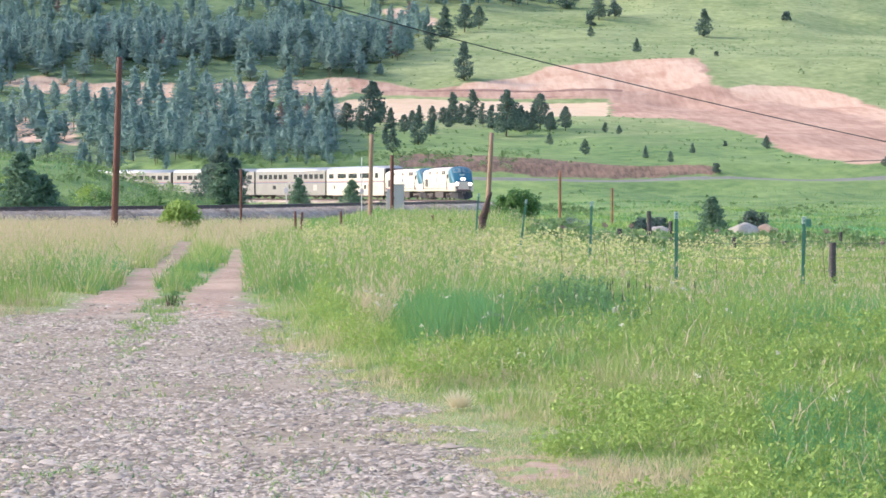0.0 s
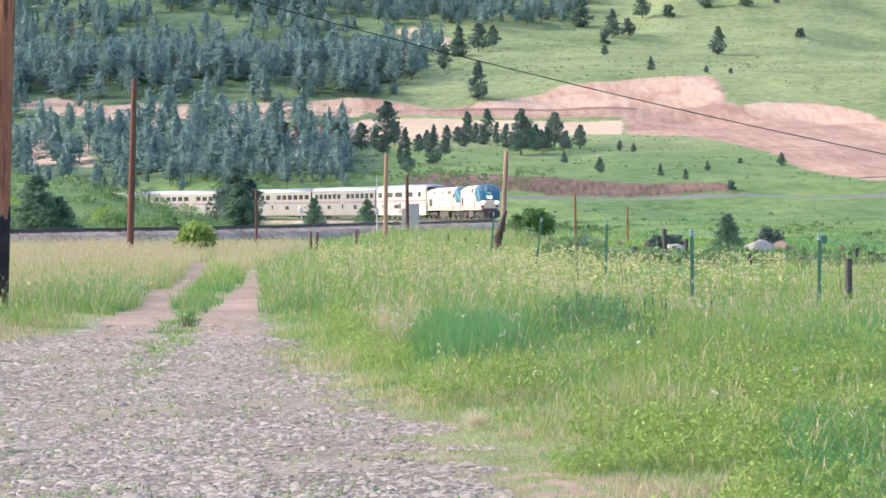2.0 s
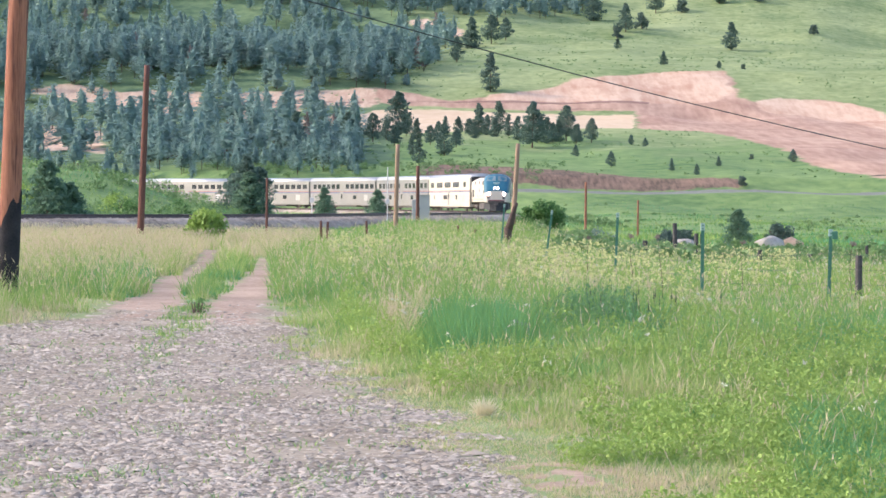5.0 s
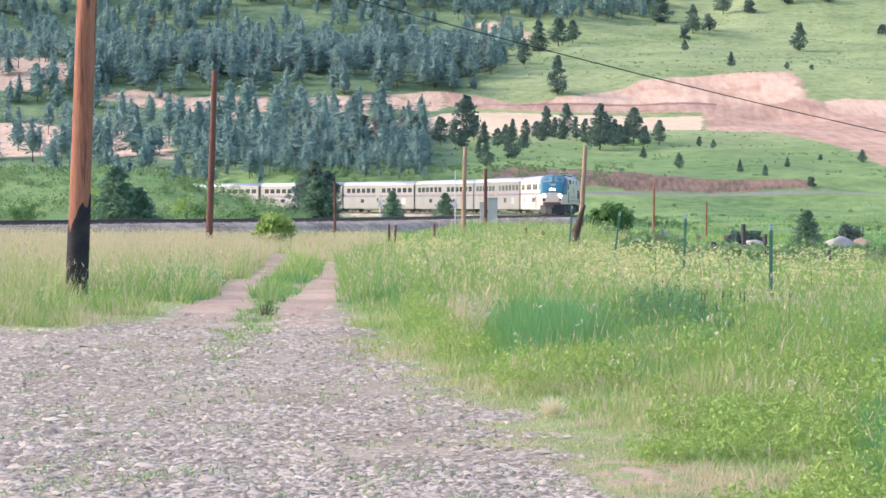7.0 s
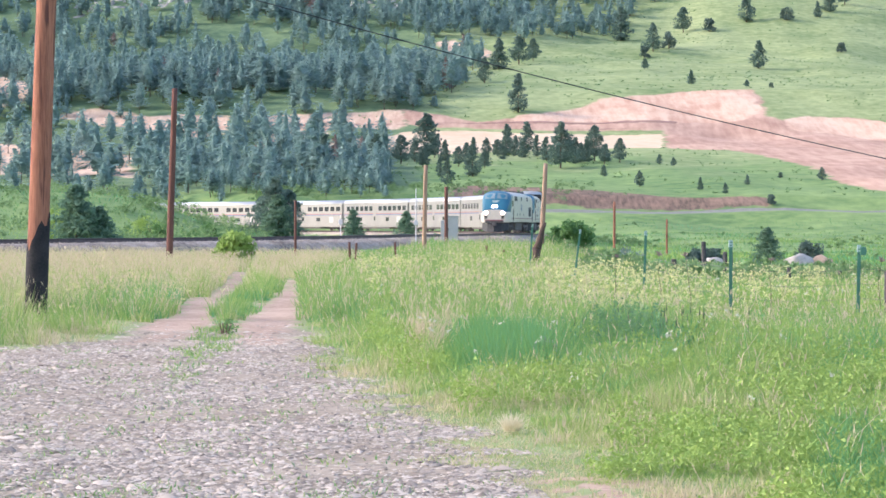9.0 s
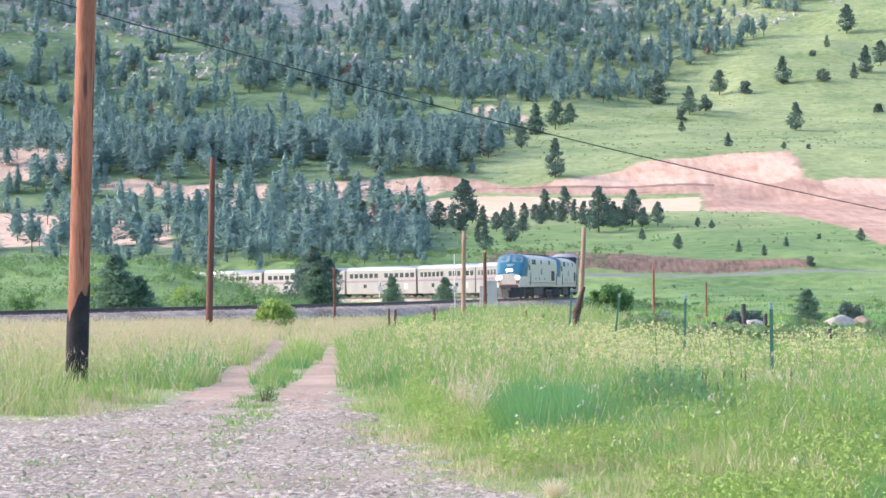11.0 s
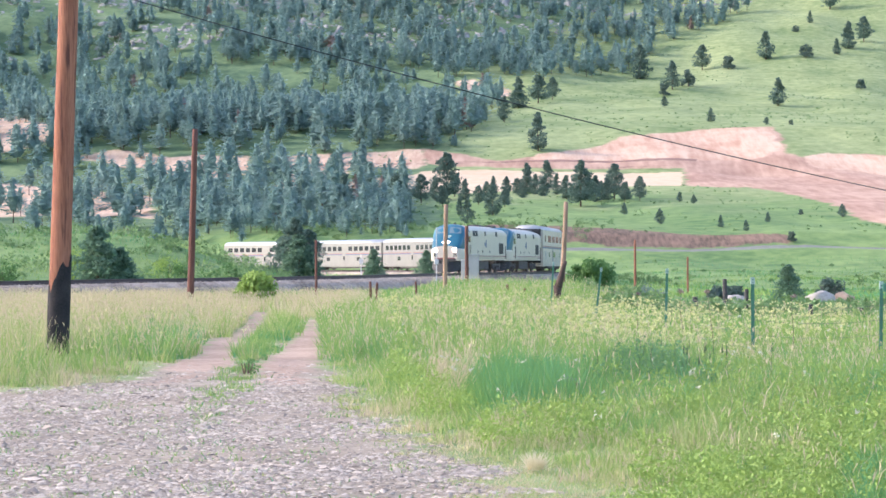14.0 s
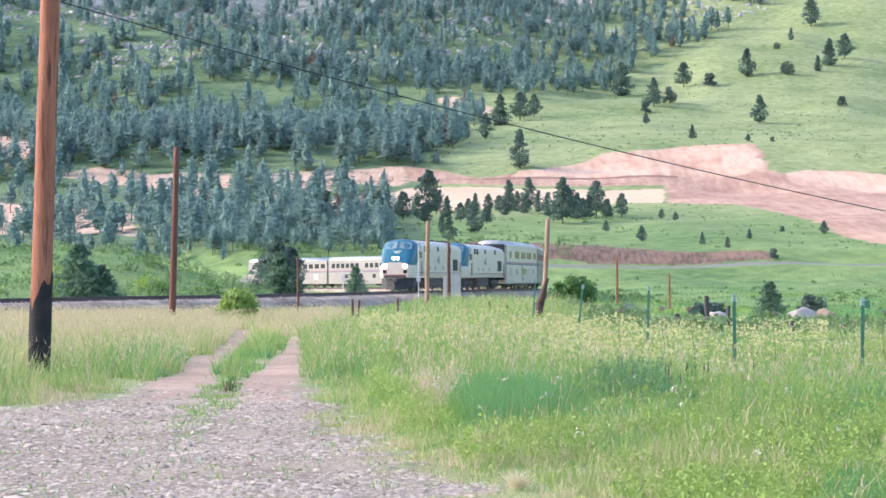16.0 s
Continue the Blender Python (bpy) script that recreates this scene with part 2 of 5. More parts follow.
M_CHIP = mat("gravel_chips", (0.15, 0.122, 0.095), (0.62, 0.53, 0.42), 0.5, 0.9, bump=0.3, island=0.8, fine=30)
M_BARK = mat("pine_bark", (0.09, 0.065, 0.05), (0.16, 0.11, 0.085), 0.5, 0.95)
M_PINE = mat("pine_needles", (0.085, 0.145, 0.125), (0.190, 0.265, 0.205), 2.5, 0.9, leaf=0.42, island=0.2, bump=0, spec=0.1)
# distance haze is put into this needle colour: paler and bluer than M_PINE
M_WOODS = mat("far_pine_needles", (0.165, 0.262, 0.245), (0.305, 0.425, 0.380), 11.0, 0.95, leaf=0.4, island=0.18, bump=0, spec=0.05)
M_CONIFER = mat("conifer_needles", (0.095, 0.175, 0.125), (0.215, 0.325, 0.205), 1.2, 0.85, leaf=0.4, island=0.35, bump=0, spec=0.1)
M_JUNIPER = mat("juniper_green", (0.065, 0.110, 0.095), (0.135, 0.19, 0.145), 2.0, 0.85, leaf=0.12, island=0.5, bump=0)
M_SHRUB = mat("shrub_leaves", (0.060, 0.150, 0.050), (0.17, 0.31, 0.09), 0.8, 0.7, leaf=0.3, island=0.6, bump=0)
M_RANK = mat("rank_weed_leaves", (0.075, 0.17, 0.085), (0.19, 0.33, 0.15), 0.4, 0.7, leaf=0.3, island=0.6, bump=0)
M_GREY_STALK = mat("dark_seed_stalk", (0.07, 0.10, 0.06), (0.14, 0.17, 0.10), 0.3, 0.9, bump=0)
M_SAGE = mat("sage_leaves", (0.14, 0.21, 0.17), (0.26, 0.33, 0.27), 0.5, 0.8, leaf=0.25, island=0.6, bump=0)
M_BRUSH = mat("mixed_brush", (0.115, 0.21, 0.085), (0.255, 0.37, 0.15), 5.0, 0.8, leaf=0.25, island=0.6, bump=0)
M_DEAD = mat("dead_reddish_needles", (0.22, 0.165, 0.145), (0.32, 0.25, 0.21), 2.0, 0.9, leaf=0.1, island=0.5, bump=0)
M_WEED = mat("weed_leaves", (0.18, 0.295, 0.058), (0.37, 0.485, 0.125), 0.8, 0.7, leaf=0.3, island=0.6, bump=0)
M_FLOWER = mat("yellow_blossom", (0.54, 0.52, 0.20), (0.68, 0.66, 0.36), 1.0, 0.8, leaf=0.3, island=0.7, bump=0)
M_PETAL = mat("whitish_blossom", (0.50, 0.50, 0.38), (0.60, 0.60, 0.48), 1.0, 0.8, leaf=0.3, bump=0)
M_STRAW = mat("straw", (0.66, 0.58, 0.38), (0.80, 0.73, 0.52), 0.3, 0.9, leaf=0.45, island=0.6, bump=0)


def grass_material():
    m = bpy.data.materials.new("meadow_grass")
    m.use_nodes = True
    nt = m.node_tree
    N, K = nt.nodes.new, nt.links.new
    p = nt.nodes["Principled BSDF"]
    tint, g = N("ShaderNodeAttribute"), N("ShaderNodeNewGeometry")
    tint.attribute_name = "tint"
    ad = N("ShaderNodeMath")
    ad.operation = "MULTIPLY_ADD"
    ad.inputs[1].default_value = 0.22
    K(g.outputs["Random Per Island"], ad.inputs[0]), K(tint.outputs["Fac"], ad.inputs[2])
    r = N("ShaderNodeValToRGB")
    r.color_ramp.elements[0].position, r.color_ramp.elements[0].color = 0.0, (0.165, 0.400, 0.215, 1)
    r.color_ramp.elements[1].position, r.color_ramp.elements[1].color = 1.0, (0.56, 0.47, 0.32, 1)
    for pos, c in ((0.30, (0.140, 0.300, 0.095)), (0.55, (0.265, 0.395, 0.105)), (0.78, (0.405, 0.440, 0.185))):
        r.color_ramp.elements.new(pos).color = (*c, 1)
    K(ad.outputs[0], r.inputs[0]), K(r.outputs[0], p.inputs["Base Color"])
    p.inputs["Roughness"].default_value, p.inputs["Specular IOR Level"].default_value = 0.75, 0.2
    tr, ms = N("ShaderNodeBsdfTranslucent"), N("ShaderNodeMixShader")
    ms.inputs[0].default_value = 0.42
    K(r.outputs[0], tr.inputs[0]), K(p.outputs[0], ms.inputs[1]), K(tr.outputs[0], ms.inputs[2])
    K(ms.outputs[0], nt.nodes["Material Output"].inputs[0])
    return m


M_GRASS = grass_material()


# ---- mesh helpers ----
def obj(name, bm, material, parent=None, label="", smooth=False):
    me = bpy.data.meshes.new(name)
    bm.to_mesh(me)
    bm.free()
    me.materials.append(material)
    if smooth:
        me.polygons.foreach_set("use_smooth", [True] * len(me.polygons))
    ob = new(name, me)
    ob.parent = parent
    if label:
        tagged(ob, label)
    return ob


def part(name, bm, material, parent, label="", smooth=False):
    return obj(name, bm, material, parent, label, smooth)


def twin(ob, m):
    """Another part on the same mesh and parent."""
    o = new(ob.name.split(".")[0], ob.data)
    o.parent = ob.parent
    o.matrix_basis = m
    if "label" in ob:
        tagged(o, ob["label"])
    return o


def box(bm, x0, x1, y0, y1, z0, z1, bevel=0.0):
    r = bmesh.ops.create_cube(bm, size=1.0, matrix=Matrix.Translation(((x0 + x1) / 2, (y0 + y1) / 2, (z0 + z1) / 2)) @ Matrix.Diagonal((x1 - x0, y1 - y0, z1 - z0, 1)))
    if bevel:
        es = list({e for v in r["verts"] for e in v.link_edges})
        bmesh.ops.bevel(bm, geom=es, offset=bevel, segments=2, affect="EDGES", profile=0.6)
    return bm


def rod(bm, a, b, r0, r1, n=10, rings=1, wob=0.0, rnd=random):
    a, b = Vector(a), Vector(b)
    ax = (b - a).normalized()
    u = ax.orthogonal().normalized()
    w = ax.cross(u)
    loops = []
    for i in range(rings + 1):
        t = i / rings
        c = a.lerp(b, t) + (u * rnd.uniform(-wob, wob) + w * rnd.uniform(-wob, wob)) * (0 < i)
        r = r0 + (r1 - r0) * t
        loops.append([bm.verts.new(c + r * (1 + rnd.uniform(-wob, wob) * 2) * (math.cos(6.2832 * k / n) * u + math.sin(6.2832 * k / n) * w)) for k in range(n)])
    for p, q in zip(loops, loops[1:]):
        for k in range(n):
            bm.faces.new((p[k], p[(k + 1) % n], q[(k + 1) % n], q[k]))
    bm.faces.new(loops[0][::-1]), bm.faces.new(loops[-1])
    return bm


def tube(bm, pts, r, n=6):
    """One joined round strand through points."""
    pts = [Vector(p) for p in pts]
    loops = []
    for i, p in enumerate(pts):
        ax = (pts[min(i + 1, len(pts) - 1)] - pts[max(i - 1, 0)]).normalized()
        u = ax.cross(Vector((0.1, 0.2, 1))).normalized()
        w = ax.cross(u)
        rr = r[i] if isinstance(r, (list, tuple)) else r
        loops.append([bm.verts.new(p + rr * (math.cos(6.2832 * k / n) * u + math.sin(6.2832 * k / n) * w)) for k in range(n)])
    for p, q in zip(loops, loops[1:]):
        for k in range(n):
            bm.faces.new((p[k], p[(k + 1) % n], q[(k + 1) % n], q[k]))
    bm.faces.new(loops[0][::-1]), bm.faces.new(loops[-1])
    return bm


def loft(bm, sections):
    """A closed skin through sections of equal count, capped at both ends."""
    loops = [[bm.verts.new(p) for p in s] for s in sections]
    n = len(loops[0])
    for p, q in zip(loops, loops[1:]):
        for k in range(n):
            bm.faces.new((p[k], p[(k + 1) % n], q[(k + 1) % n], q[k]))
    bm.faces.new(loops[0][::-1]), bm.faces.new(loops[-1])
    bmesh.ops.recalc_face_normals(bm, faces=bm.faces[:])
    return bm


def mesh_of(name, verts, faces, material, attrs=None, smooth=False):
    """One mesh from arrays; faces all of one size."""
    me = bpy.data.meshes.new(name)
    verts, faces = np.asarray(verts, np.float32), np.asarray(faces, np.int32)
    k = faces.shape[1]
    me.vertices.add(len(verts)), me.loops.add(faces.size), me.polygons.add(len(faces))
    me.vertices.foreach_set("co", verts.ravel())
    me.loops.foreach_set("vertex_index", faces.ravel())
    me.polygons.foreach_set("loop_start", np.arange(0, faces.size, k, dtype=np.int32))
    me.polygons.foreach_set("loop_total", np.full(len(faces), k, np.int32))
    if smooth:
        me.polygons.foreach_set("use_smooth", np.ones(len(faces), bool))
    for key, v in (attrs or {}).items():
        me.attributes.new(key, "FLOAT", "POINT").data.foreach_set("value", np.asarray(v, np.float32))
    me.update(calc_edges=True)
    me.materials.append(material)
    return new(name, me)


def inside(x, y, poly):
    """Signed metres to a closed outline in plan, positive within."""
    px, py = np.array(poly, float).T
    qx, qy = np.roll(px, -1), np.roll(py, -1)
    best, odd = np.full(x.shape, 1e18), np.zeros(x.shape, bool)
    for ax, ay, bx, by in zip(px, py, qx, qy):
        ex, ey = bx - ax, by - ay
        t = np.clip(((x - ax) * ex + (y - ay) * ey) / (ex * ex + ey * ey), 0, 1)
        best = np.minimum(best, (x - ax - t * ex) ** 2 + (y - ay - t * ey) ** 2)
        cross = ((ay > y) != (by > y)) & (x < ex * (y - ay) / (ey if ey else 1e-9) + ax)
        odd ^= cross
    return np.where(odd, 1, -1) * np.sqrt(best)


def gz(x, y):
    return float(ground_z(x, y)[0])


# ---- the land ----
CUT = [(-10.9, 727), (12.1, 712), (25.6, 714.6), (36.2, 726), (53, 744.5), (71.5, 755), (85.7, 755), (99.4, 764), (99.2, 743), (97, 720), (101, 712), (110, 718), (121, 718), (130, 710), (137, 697), (138.6, 657), (132, 596), (128, 532), (125, 470), (118, 440), (87, 443), (80.6, 476.4), (81.4, 531), (79.2, 578), (72.4, 613), (57.5, 616), (65, 696), (24.9, 698), (-10.6, 703)]
BENCH = [(-33.4, 570.5), (-28.9, 652), (-10.5, 697), (63.6, 690), (57.2, 616), (36.6, 618), (14.3, 597), (-8.9, 589), (-27.3, 557)]
FACE = [(18, 711), (36, 727), (53, 746), (71, 757), (99, 766), (97, 730), (92, 713), (60, 708), (24, 706)]
SCARP = [(101, 711), (110, 718), (121, 718), (130, 710), (137, 697), (138, 657), (131, 596), (123, 584), (125, 636), (122, 670), (117, 692), (103, 697)]
GULLY = [(86, 452), (126, 453), (126, 446), (86, 447)]
BANDS = [[(-118, 730), (-105, 735), (-88.4, 725), (-64.4, 724), (-62, 707), (-67.9, 674), (-86.3, 707), (-100.5, 714)],
         [(-53, 721), (-42, 722), (-10.9, 727), (-10.6, 700), (-31, 697), (-41.7, 615), (-49.3, 648)],
         [(-200, 843), (-164, 884), (-134, 791), (-127, 745), (-140, 736), (-175, 742)],
         [(-3, 1032), (5.6, 1034), (21, 1011), (21.5, 986), (3, 1008)],
         [(-175, 670), (-128, 690), (-104, 650), (-80, 618), (-69, 537), (-100, 570), (-140, 568)]]
BANK = [(1.6, 470), (18, 462), (29, 452), (43, 444), (60, 441), (60, 435), (45, 434.5), (31, 435), (20, 437), (1.5, 441)]
LANE = [(-60, 424), (-20, 426), (20, 427), (60, 428), (120, 429), (300, 431), (300, 437), (120, 435), (60, 433.5), (20, 432.5), (-20, 431), (-60, 430)]
GRAVEL = [(0.9, 4), (0.75, 9), (0.62, 12), (0.52, 13.4), (0.3, 15.5), (-0.3, 18.5), (-1.05, 24.5), (-1.75, 33), (-2.1, 36), (-2.65, 36.5), (-3.0, 33.5), (-3.4, 36.5), (-4.3, 36), (-4.5, 32), (-4.7, 30), (-5.3, 28.2), (-6.1, 29.2), (-7, 27), (-8.5, 28), (-12, 25.5), (-25, 20), (-25, 4), (-6, 2)]
BARE = [(0.68, 13.1), (1.1, 13.2), (1.22, 13.7), (1.0, 14.2), (0.72, 14.0)]
RUTS = [[(-3.2, 30), (-3.38, 35.5), (-3.75, 40), (-4.2, 45.3), (-4.56, 52.8), (-5.0, 60), (-5.9, 73), (-6.8, 85), (-7.5, 86), (-6.45, 73), (-5.58, 61), (-5.1, 53), (-4.95, 46), (-4.6, 41), (-4.4, 35.5), (-4.36, 30)],
        [(-1.7, 30), (-2.05, 36), (-2.72, 47), (-3.42, 58), (-3.95, 66), (-4.4, 73), (-4.72, 73), (-4.0, 61.5), (-3.42, 50), (-3.36, 45.4), (-3.1, 38), (-3.0, 34.6), (-2.75, 30)]]
STRIP = [(-2.95, 33.5), (-3.1, 38), (-3.36, 45.4), (-3.42, 50), (-4.0, 61.5), (-4.72, 73), (-5.2, 92), (-7.6, 92), (-6.9, 84), (-6.0, 73), (-5.1, 60), (-4.62, 52.8), (-4.2, 45.3), (-3.75, 40), (-3.38, 35.5), (-3.2, 33.0)]
LUSH = [(-0.05, 24.2), (0.3, 22.9), (0.85, 24), (1.25, 23.6), (1.55, 26), (1.45, 29.5), (0.6, 31), (0.0, 29)]


def land():
    u = np.concatenate([np.linspace(-1.5, -0.28, 34)[:-1], np.arange(-0.28, 0.2801, 0.0021), np.linspace(0.28, 1.5, 34)[1:]])
    ang = np.concatenate([np.linspace(-math.pi, -math.atan(1.5), 26)[:-1], np.arctan(u), np.linspace(math.atan(1.5), math.pi, 26)[1:]])
    r = np.concatenate([[0.0], np.geomspace(0.3, 9, 14)[:-1], np.geomspace(9, 40, 100)[:-1], np.geomspace(40, 412, 140)[:-1], np.arange(412, 450, 1.6), np.arange(450, 1500, 4.8), np.geomspace(1500, 4600, 30)])
    A, R = np.meshgrid(ang, r)
    front = np.cos(A) > 0.3
    x = np.where(front, np.tan(A) * R, np.sin(A) * R)
    y = np.where(front, R, np.cos(A) * R)
    m = (~front) & (np.abs(A) < 1.6)
    x, y = np.where(m, np.sin(A) * R / 0.3, x), np.where(m, np.cos(A) * R / 0.3, y)
    x, y = x.ravel(), y.ravel()
    z = ground_z(x, y)
    nr, na = R.shape
    i = (np.arange(nr - 1)[:, None] * na + np.arange(na - 1)[None, :]).ravel()
    faces = np.stack([i, i + 1, i + na + 1, i + na], 1)
    hub = len(x)

    def mask(p, soft):
        return np.clip(0.5 + inside(x, y, p) / soft, -1, 2)

    cut = mask(CUT, 7)
    tan = mask(BENCH, 5)
    band = np.max([mask(b, 9) for b in BANDS], 0)
    # a red haul road along the foot of the cut
    haul = np.maximum(0.9 - np.abs(y - 707 - 2 * np.sin(x / 30)) / 4.5, 0.75 - np.abs(y - 697 - 2 * np.sin(x / 24)) / 3.5)
    haul = np.where((x > -60) & (x < 70), np.clip(haul, -1, 2), -1)
    face = np.maximum(mask(FACE, 8), mask(SCARP, 8))
    bank, lane = np.maximum(mask(BANK, 6), mask(GULLY, 6)), mask(LANE, 3)
    grav = mask(GRAVEL, 1.6)
    rut = np.max([mask(q, 1.3) - np.clip((36 - y) / 7, 0, 1) * (0.5 + 0.6 * waves(x, y, 2.2, 53)) for q in RUTS] + [mask(BARE, 0.9) + 0.5 * waves(x, y, 0.4, 52)], 0)
    crag = np.clip((y - 1110 - np.clip(x, -50, 400) * 1.0) / 240, -1, 1.15) * 0.55
    lush = np.clip(1.2 - np.abs(y - 330) / 330, 0, 1)
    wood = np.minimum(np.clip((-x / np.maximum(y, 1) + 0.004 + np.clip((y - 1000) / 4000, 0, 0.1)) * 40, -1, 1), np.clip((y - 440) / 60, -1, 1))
    mt = layered("meadow_and_hillside", [
        ("", (0.150, 0.215, 0.078), (0.365, 0.405, 0.185), 45, 3.5, 1),
        ("lush", (0.085, 0.165, 0.058), (0.245, 0.335, 0.118), 30, 3, 30),
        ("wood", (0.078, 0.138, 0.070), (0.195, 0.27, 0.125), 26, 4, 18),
        ("crag", (0.16, 0.185, 0.14), (0.38, 0.37, 0.33), 12, 2.0, 22),
        ("band", (0.48, 0.325, 0.225), (0.62, 0.46, 0.33), 18, 2.5, 7),
        ("cut", (0.37, 0.220, 0.155), (0.54, 0.36, 0.255), 26, 5, 8),
        ("face", (0.50, 0.295, 0.195), (0.67, 0.485, 0.345), 22, 6, 9),
        ("tan", (0.56, 0.41, 0.26), (0.67, 0.52, 0.355), 20, 3, 7),
        ("haul", (0.19, 0.11, 0.085), (0.34, 0.21, 0.16), 12, 2, 6),
        ("bank", (0.115, 0.085, 0.060), (0.27, 0.175, 0.125), 9, 1.5, 5),
        ("lane", (0.17, 0.17, 0.145), (0.24, 0.235, 0.205), 8, 1, 3),
        ("grav", (0.255, 0.207, 0.150), (0.43, 0.36, 0.268), 1.6, 0.09, 0.7),
        ("rut", (0.33, 0.23, 0.165), (0.49, 0.36, 0.265), 2.2, 0.12, 0.6)])
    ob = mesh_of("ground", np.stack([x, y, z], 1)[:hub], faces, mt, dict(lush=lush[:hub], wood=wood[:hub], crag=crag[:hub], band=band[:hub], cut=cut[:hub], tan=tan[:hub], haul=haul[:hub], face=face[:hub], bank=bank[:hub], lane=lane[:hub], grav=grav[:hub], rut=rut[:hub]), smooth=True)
    tagged(ob, "grassy valley floor and hillside with raw red earth cuts", "ground", kind="structure")


land()


# ---- railway ----
def railway():
    s = np.arange(-320, 276, 2.0)
    prof = [(-5.2, -1.7), (-3.1, -0.42), (-2.2, -0.24), (2.2, -0.24), (3.1, -0.42), (5.2, -1.7)]

    def ribbon(pts):
        vs, fs = [], []
        for i, q in enumerate(s):
            x, y, z, h = rail_at(q)
            rx, ry = -math.cos(h), -math.sin(h)
            vs += [(x + rx * a, y + ry * a, z + b) for a, b in pts]
        n = len(pts)
        for i in range(len(s) - 1):
            fs += [(i * n + k, i * n + (k + 1) % n, (i + 1) * n + (k + 1) % n, (i + 1) * n + k) for k in range(n)]
        return vs, fs

    bed = mesh_of("ballast_bed", *ribbon(prof), M_BALLAST)
    tagged(bed, "grey crushed stone ballast bed of a railway", "ballast", kind="structure")
    for side in (-0.78, 0.78):
        r = mesh_of("rail", *ribbon([(side - 0.04, 0), (side + 0.04, 0), (side + 0.04, -0.04), (side + 0.01, -0.06), (side + 0.01, -0.15), (side + 0.07, -0.18), (side - 0.07, -0.18), (side - 0.01, -0.15), (side - 0.01, -0.06), (side - 0.04, -0.04)]), M_RAIL)
        tagged(r, "dark rusty steel rail on the ballast bed", "rail", "rails of the track", kind="structure")
    vs, fs = [], []
    for q in np.arange(-320, 275, 0.55):
        x, y, z, h = rail_at(q)
        d, r = (math.sin(h), -math.cos(h)), (-math.cos(h), -math.sin(h))
        b = len(vs)
        for zz in (-0.26, -0.18):
            for a, c in ((-1.3, -0.11), (1.3, -0.11), (1.3, 0.11), (-1.3, 0.11)):
                vs.append((x + r[0] * a + d[0] * c, y + r[1] * a + d[1] * c, z + zz))
        fs += [(b + 4, b + 5, b + 6, b + 7)] + [(b + k, b + (k + 1) % 4, b + 4 + (k + 1) % 4, b + 4 + k) for k in range(4)]
    rng = np.random.RandomState(6)
    n = 19000
    q = rng.uniform(70, 240, n)
    a = rng.uniform(2.0, 5.4, n) * np.where(rng.uniform(0, 1, n) < 0.8, -1, 1)
    up = np.interp(np.abs(a), [2.2, 3.1, 5.2, 5.6], [-0.24, -0.42, -1.7, -1.75])
    px, py, pz, ph = (np.interp(q, LINE_S, c) for c in (LINE_X, LINE_Y, LINE_Z, LINE_H))
    px, py, pz = px - np.cos(ph) * a, py - np.sin(ph) * a, pz + up
    kit = np.array([(1, 0, 0), (0, 1, 0), (-1, 0, 0), (0, -1, 0), (0, 0, 1), (0, 0, -0.6)], float)
    tri = np.array([(0, 1, 4), (1, 2, 4), (2, 3, 4), (3, 0, 4)])
    st = (kit[None] + rng.normal(0, 0.25, (n, 6, 3))) * rng.uniform(0.03, 0.085, n)[:, None, None]
    st += np.stack([px, py, pz], 1)[:, None]
    tagged(mesh_of("ballast_stones", st.reshape(-1, 3), (np.arange(n)[:, None, None] * 6 + tri[None]).reshape(-1, 3), M_BALLAST), "loose crushed stones on the ballast shoulders", "ballast", kind="stuff")
    tagged(mesh_of("sleeper_rows", vs, fs, M_TIE), "dark timber sleepers under the rails", "sleepers", kind="stuff")


railway()


# ---- the train (each vehicle looks along its own +y, wheels on z = 0) ----
def hull(w, zb, zs, zt, y, inset=0.0, n=5):
    """Cross-section: straight sides to zs, round roof to zt."""
    h = w / 2 - inset
    pts = [(h * 0.97, y, zb), (h, y, zb + 0.12)]
    for k in range(n + 1):
        a = math.pi / 2 * k / n
        pts.append((h * (math.cos(a) ** 0.75), y, zs + (zt - zs) * math.sin(a) ** 0.9))
    return pts + [(-a, b, c) for a, b, c in pts[::-1][1:]]


def wheelset(radius, parent):
    bm = bmesh.new()
    for sx in (-0.76, 0.76):
        rod(bm, (sx - 0.07, 0, 0), (sx + 0.07, 0, 0), radius, radius, 18)
        rod(bm, (sx + 0.07 * (1 if sx > 0 else -1), 0, 0), (sx + 0.11 * (1 if sx > 0 else -1), 0, 0), radius * 0.35, radius * 0.3, 10)
        for k in range(4):
            a = k * math.pi / 2
            c = (sx + 0.075 * (1 if sx > 0 else -1), math.cos(a) * radius * 0.65, math.sin(a) * radius * 0.65)
            rod(bm, c, (c[0] + 0.03 * (1 if sx > 0 else -1), c[1], c[2]), 0.05, 0.05, 6)
    rod(bm, (-0.76, 0, 0), (0.76, 0, 0), 0.09, 0.09, 8)
    return part("wheelset", bm, M_UNDER, parent)


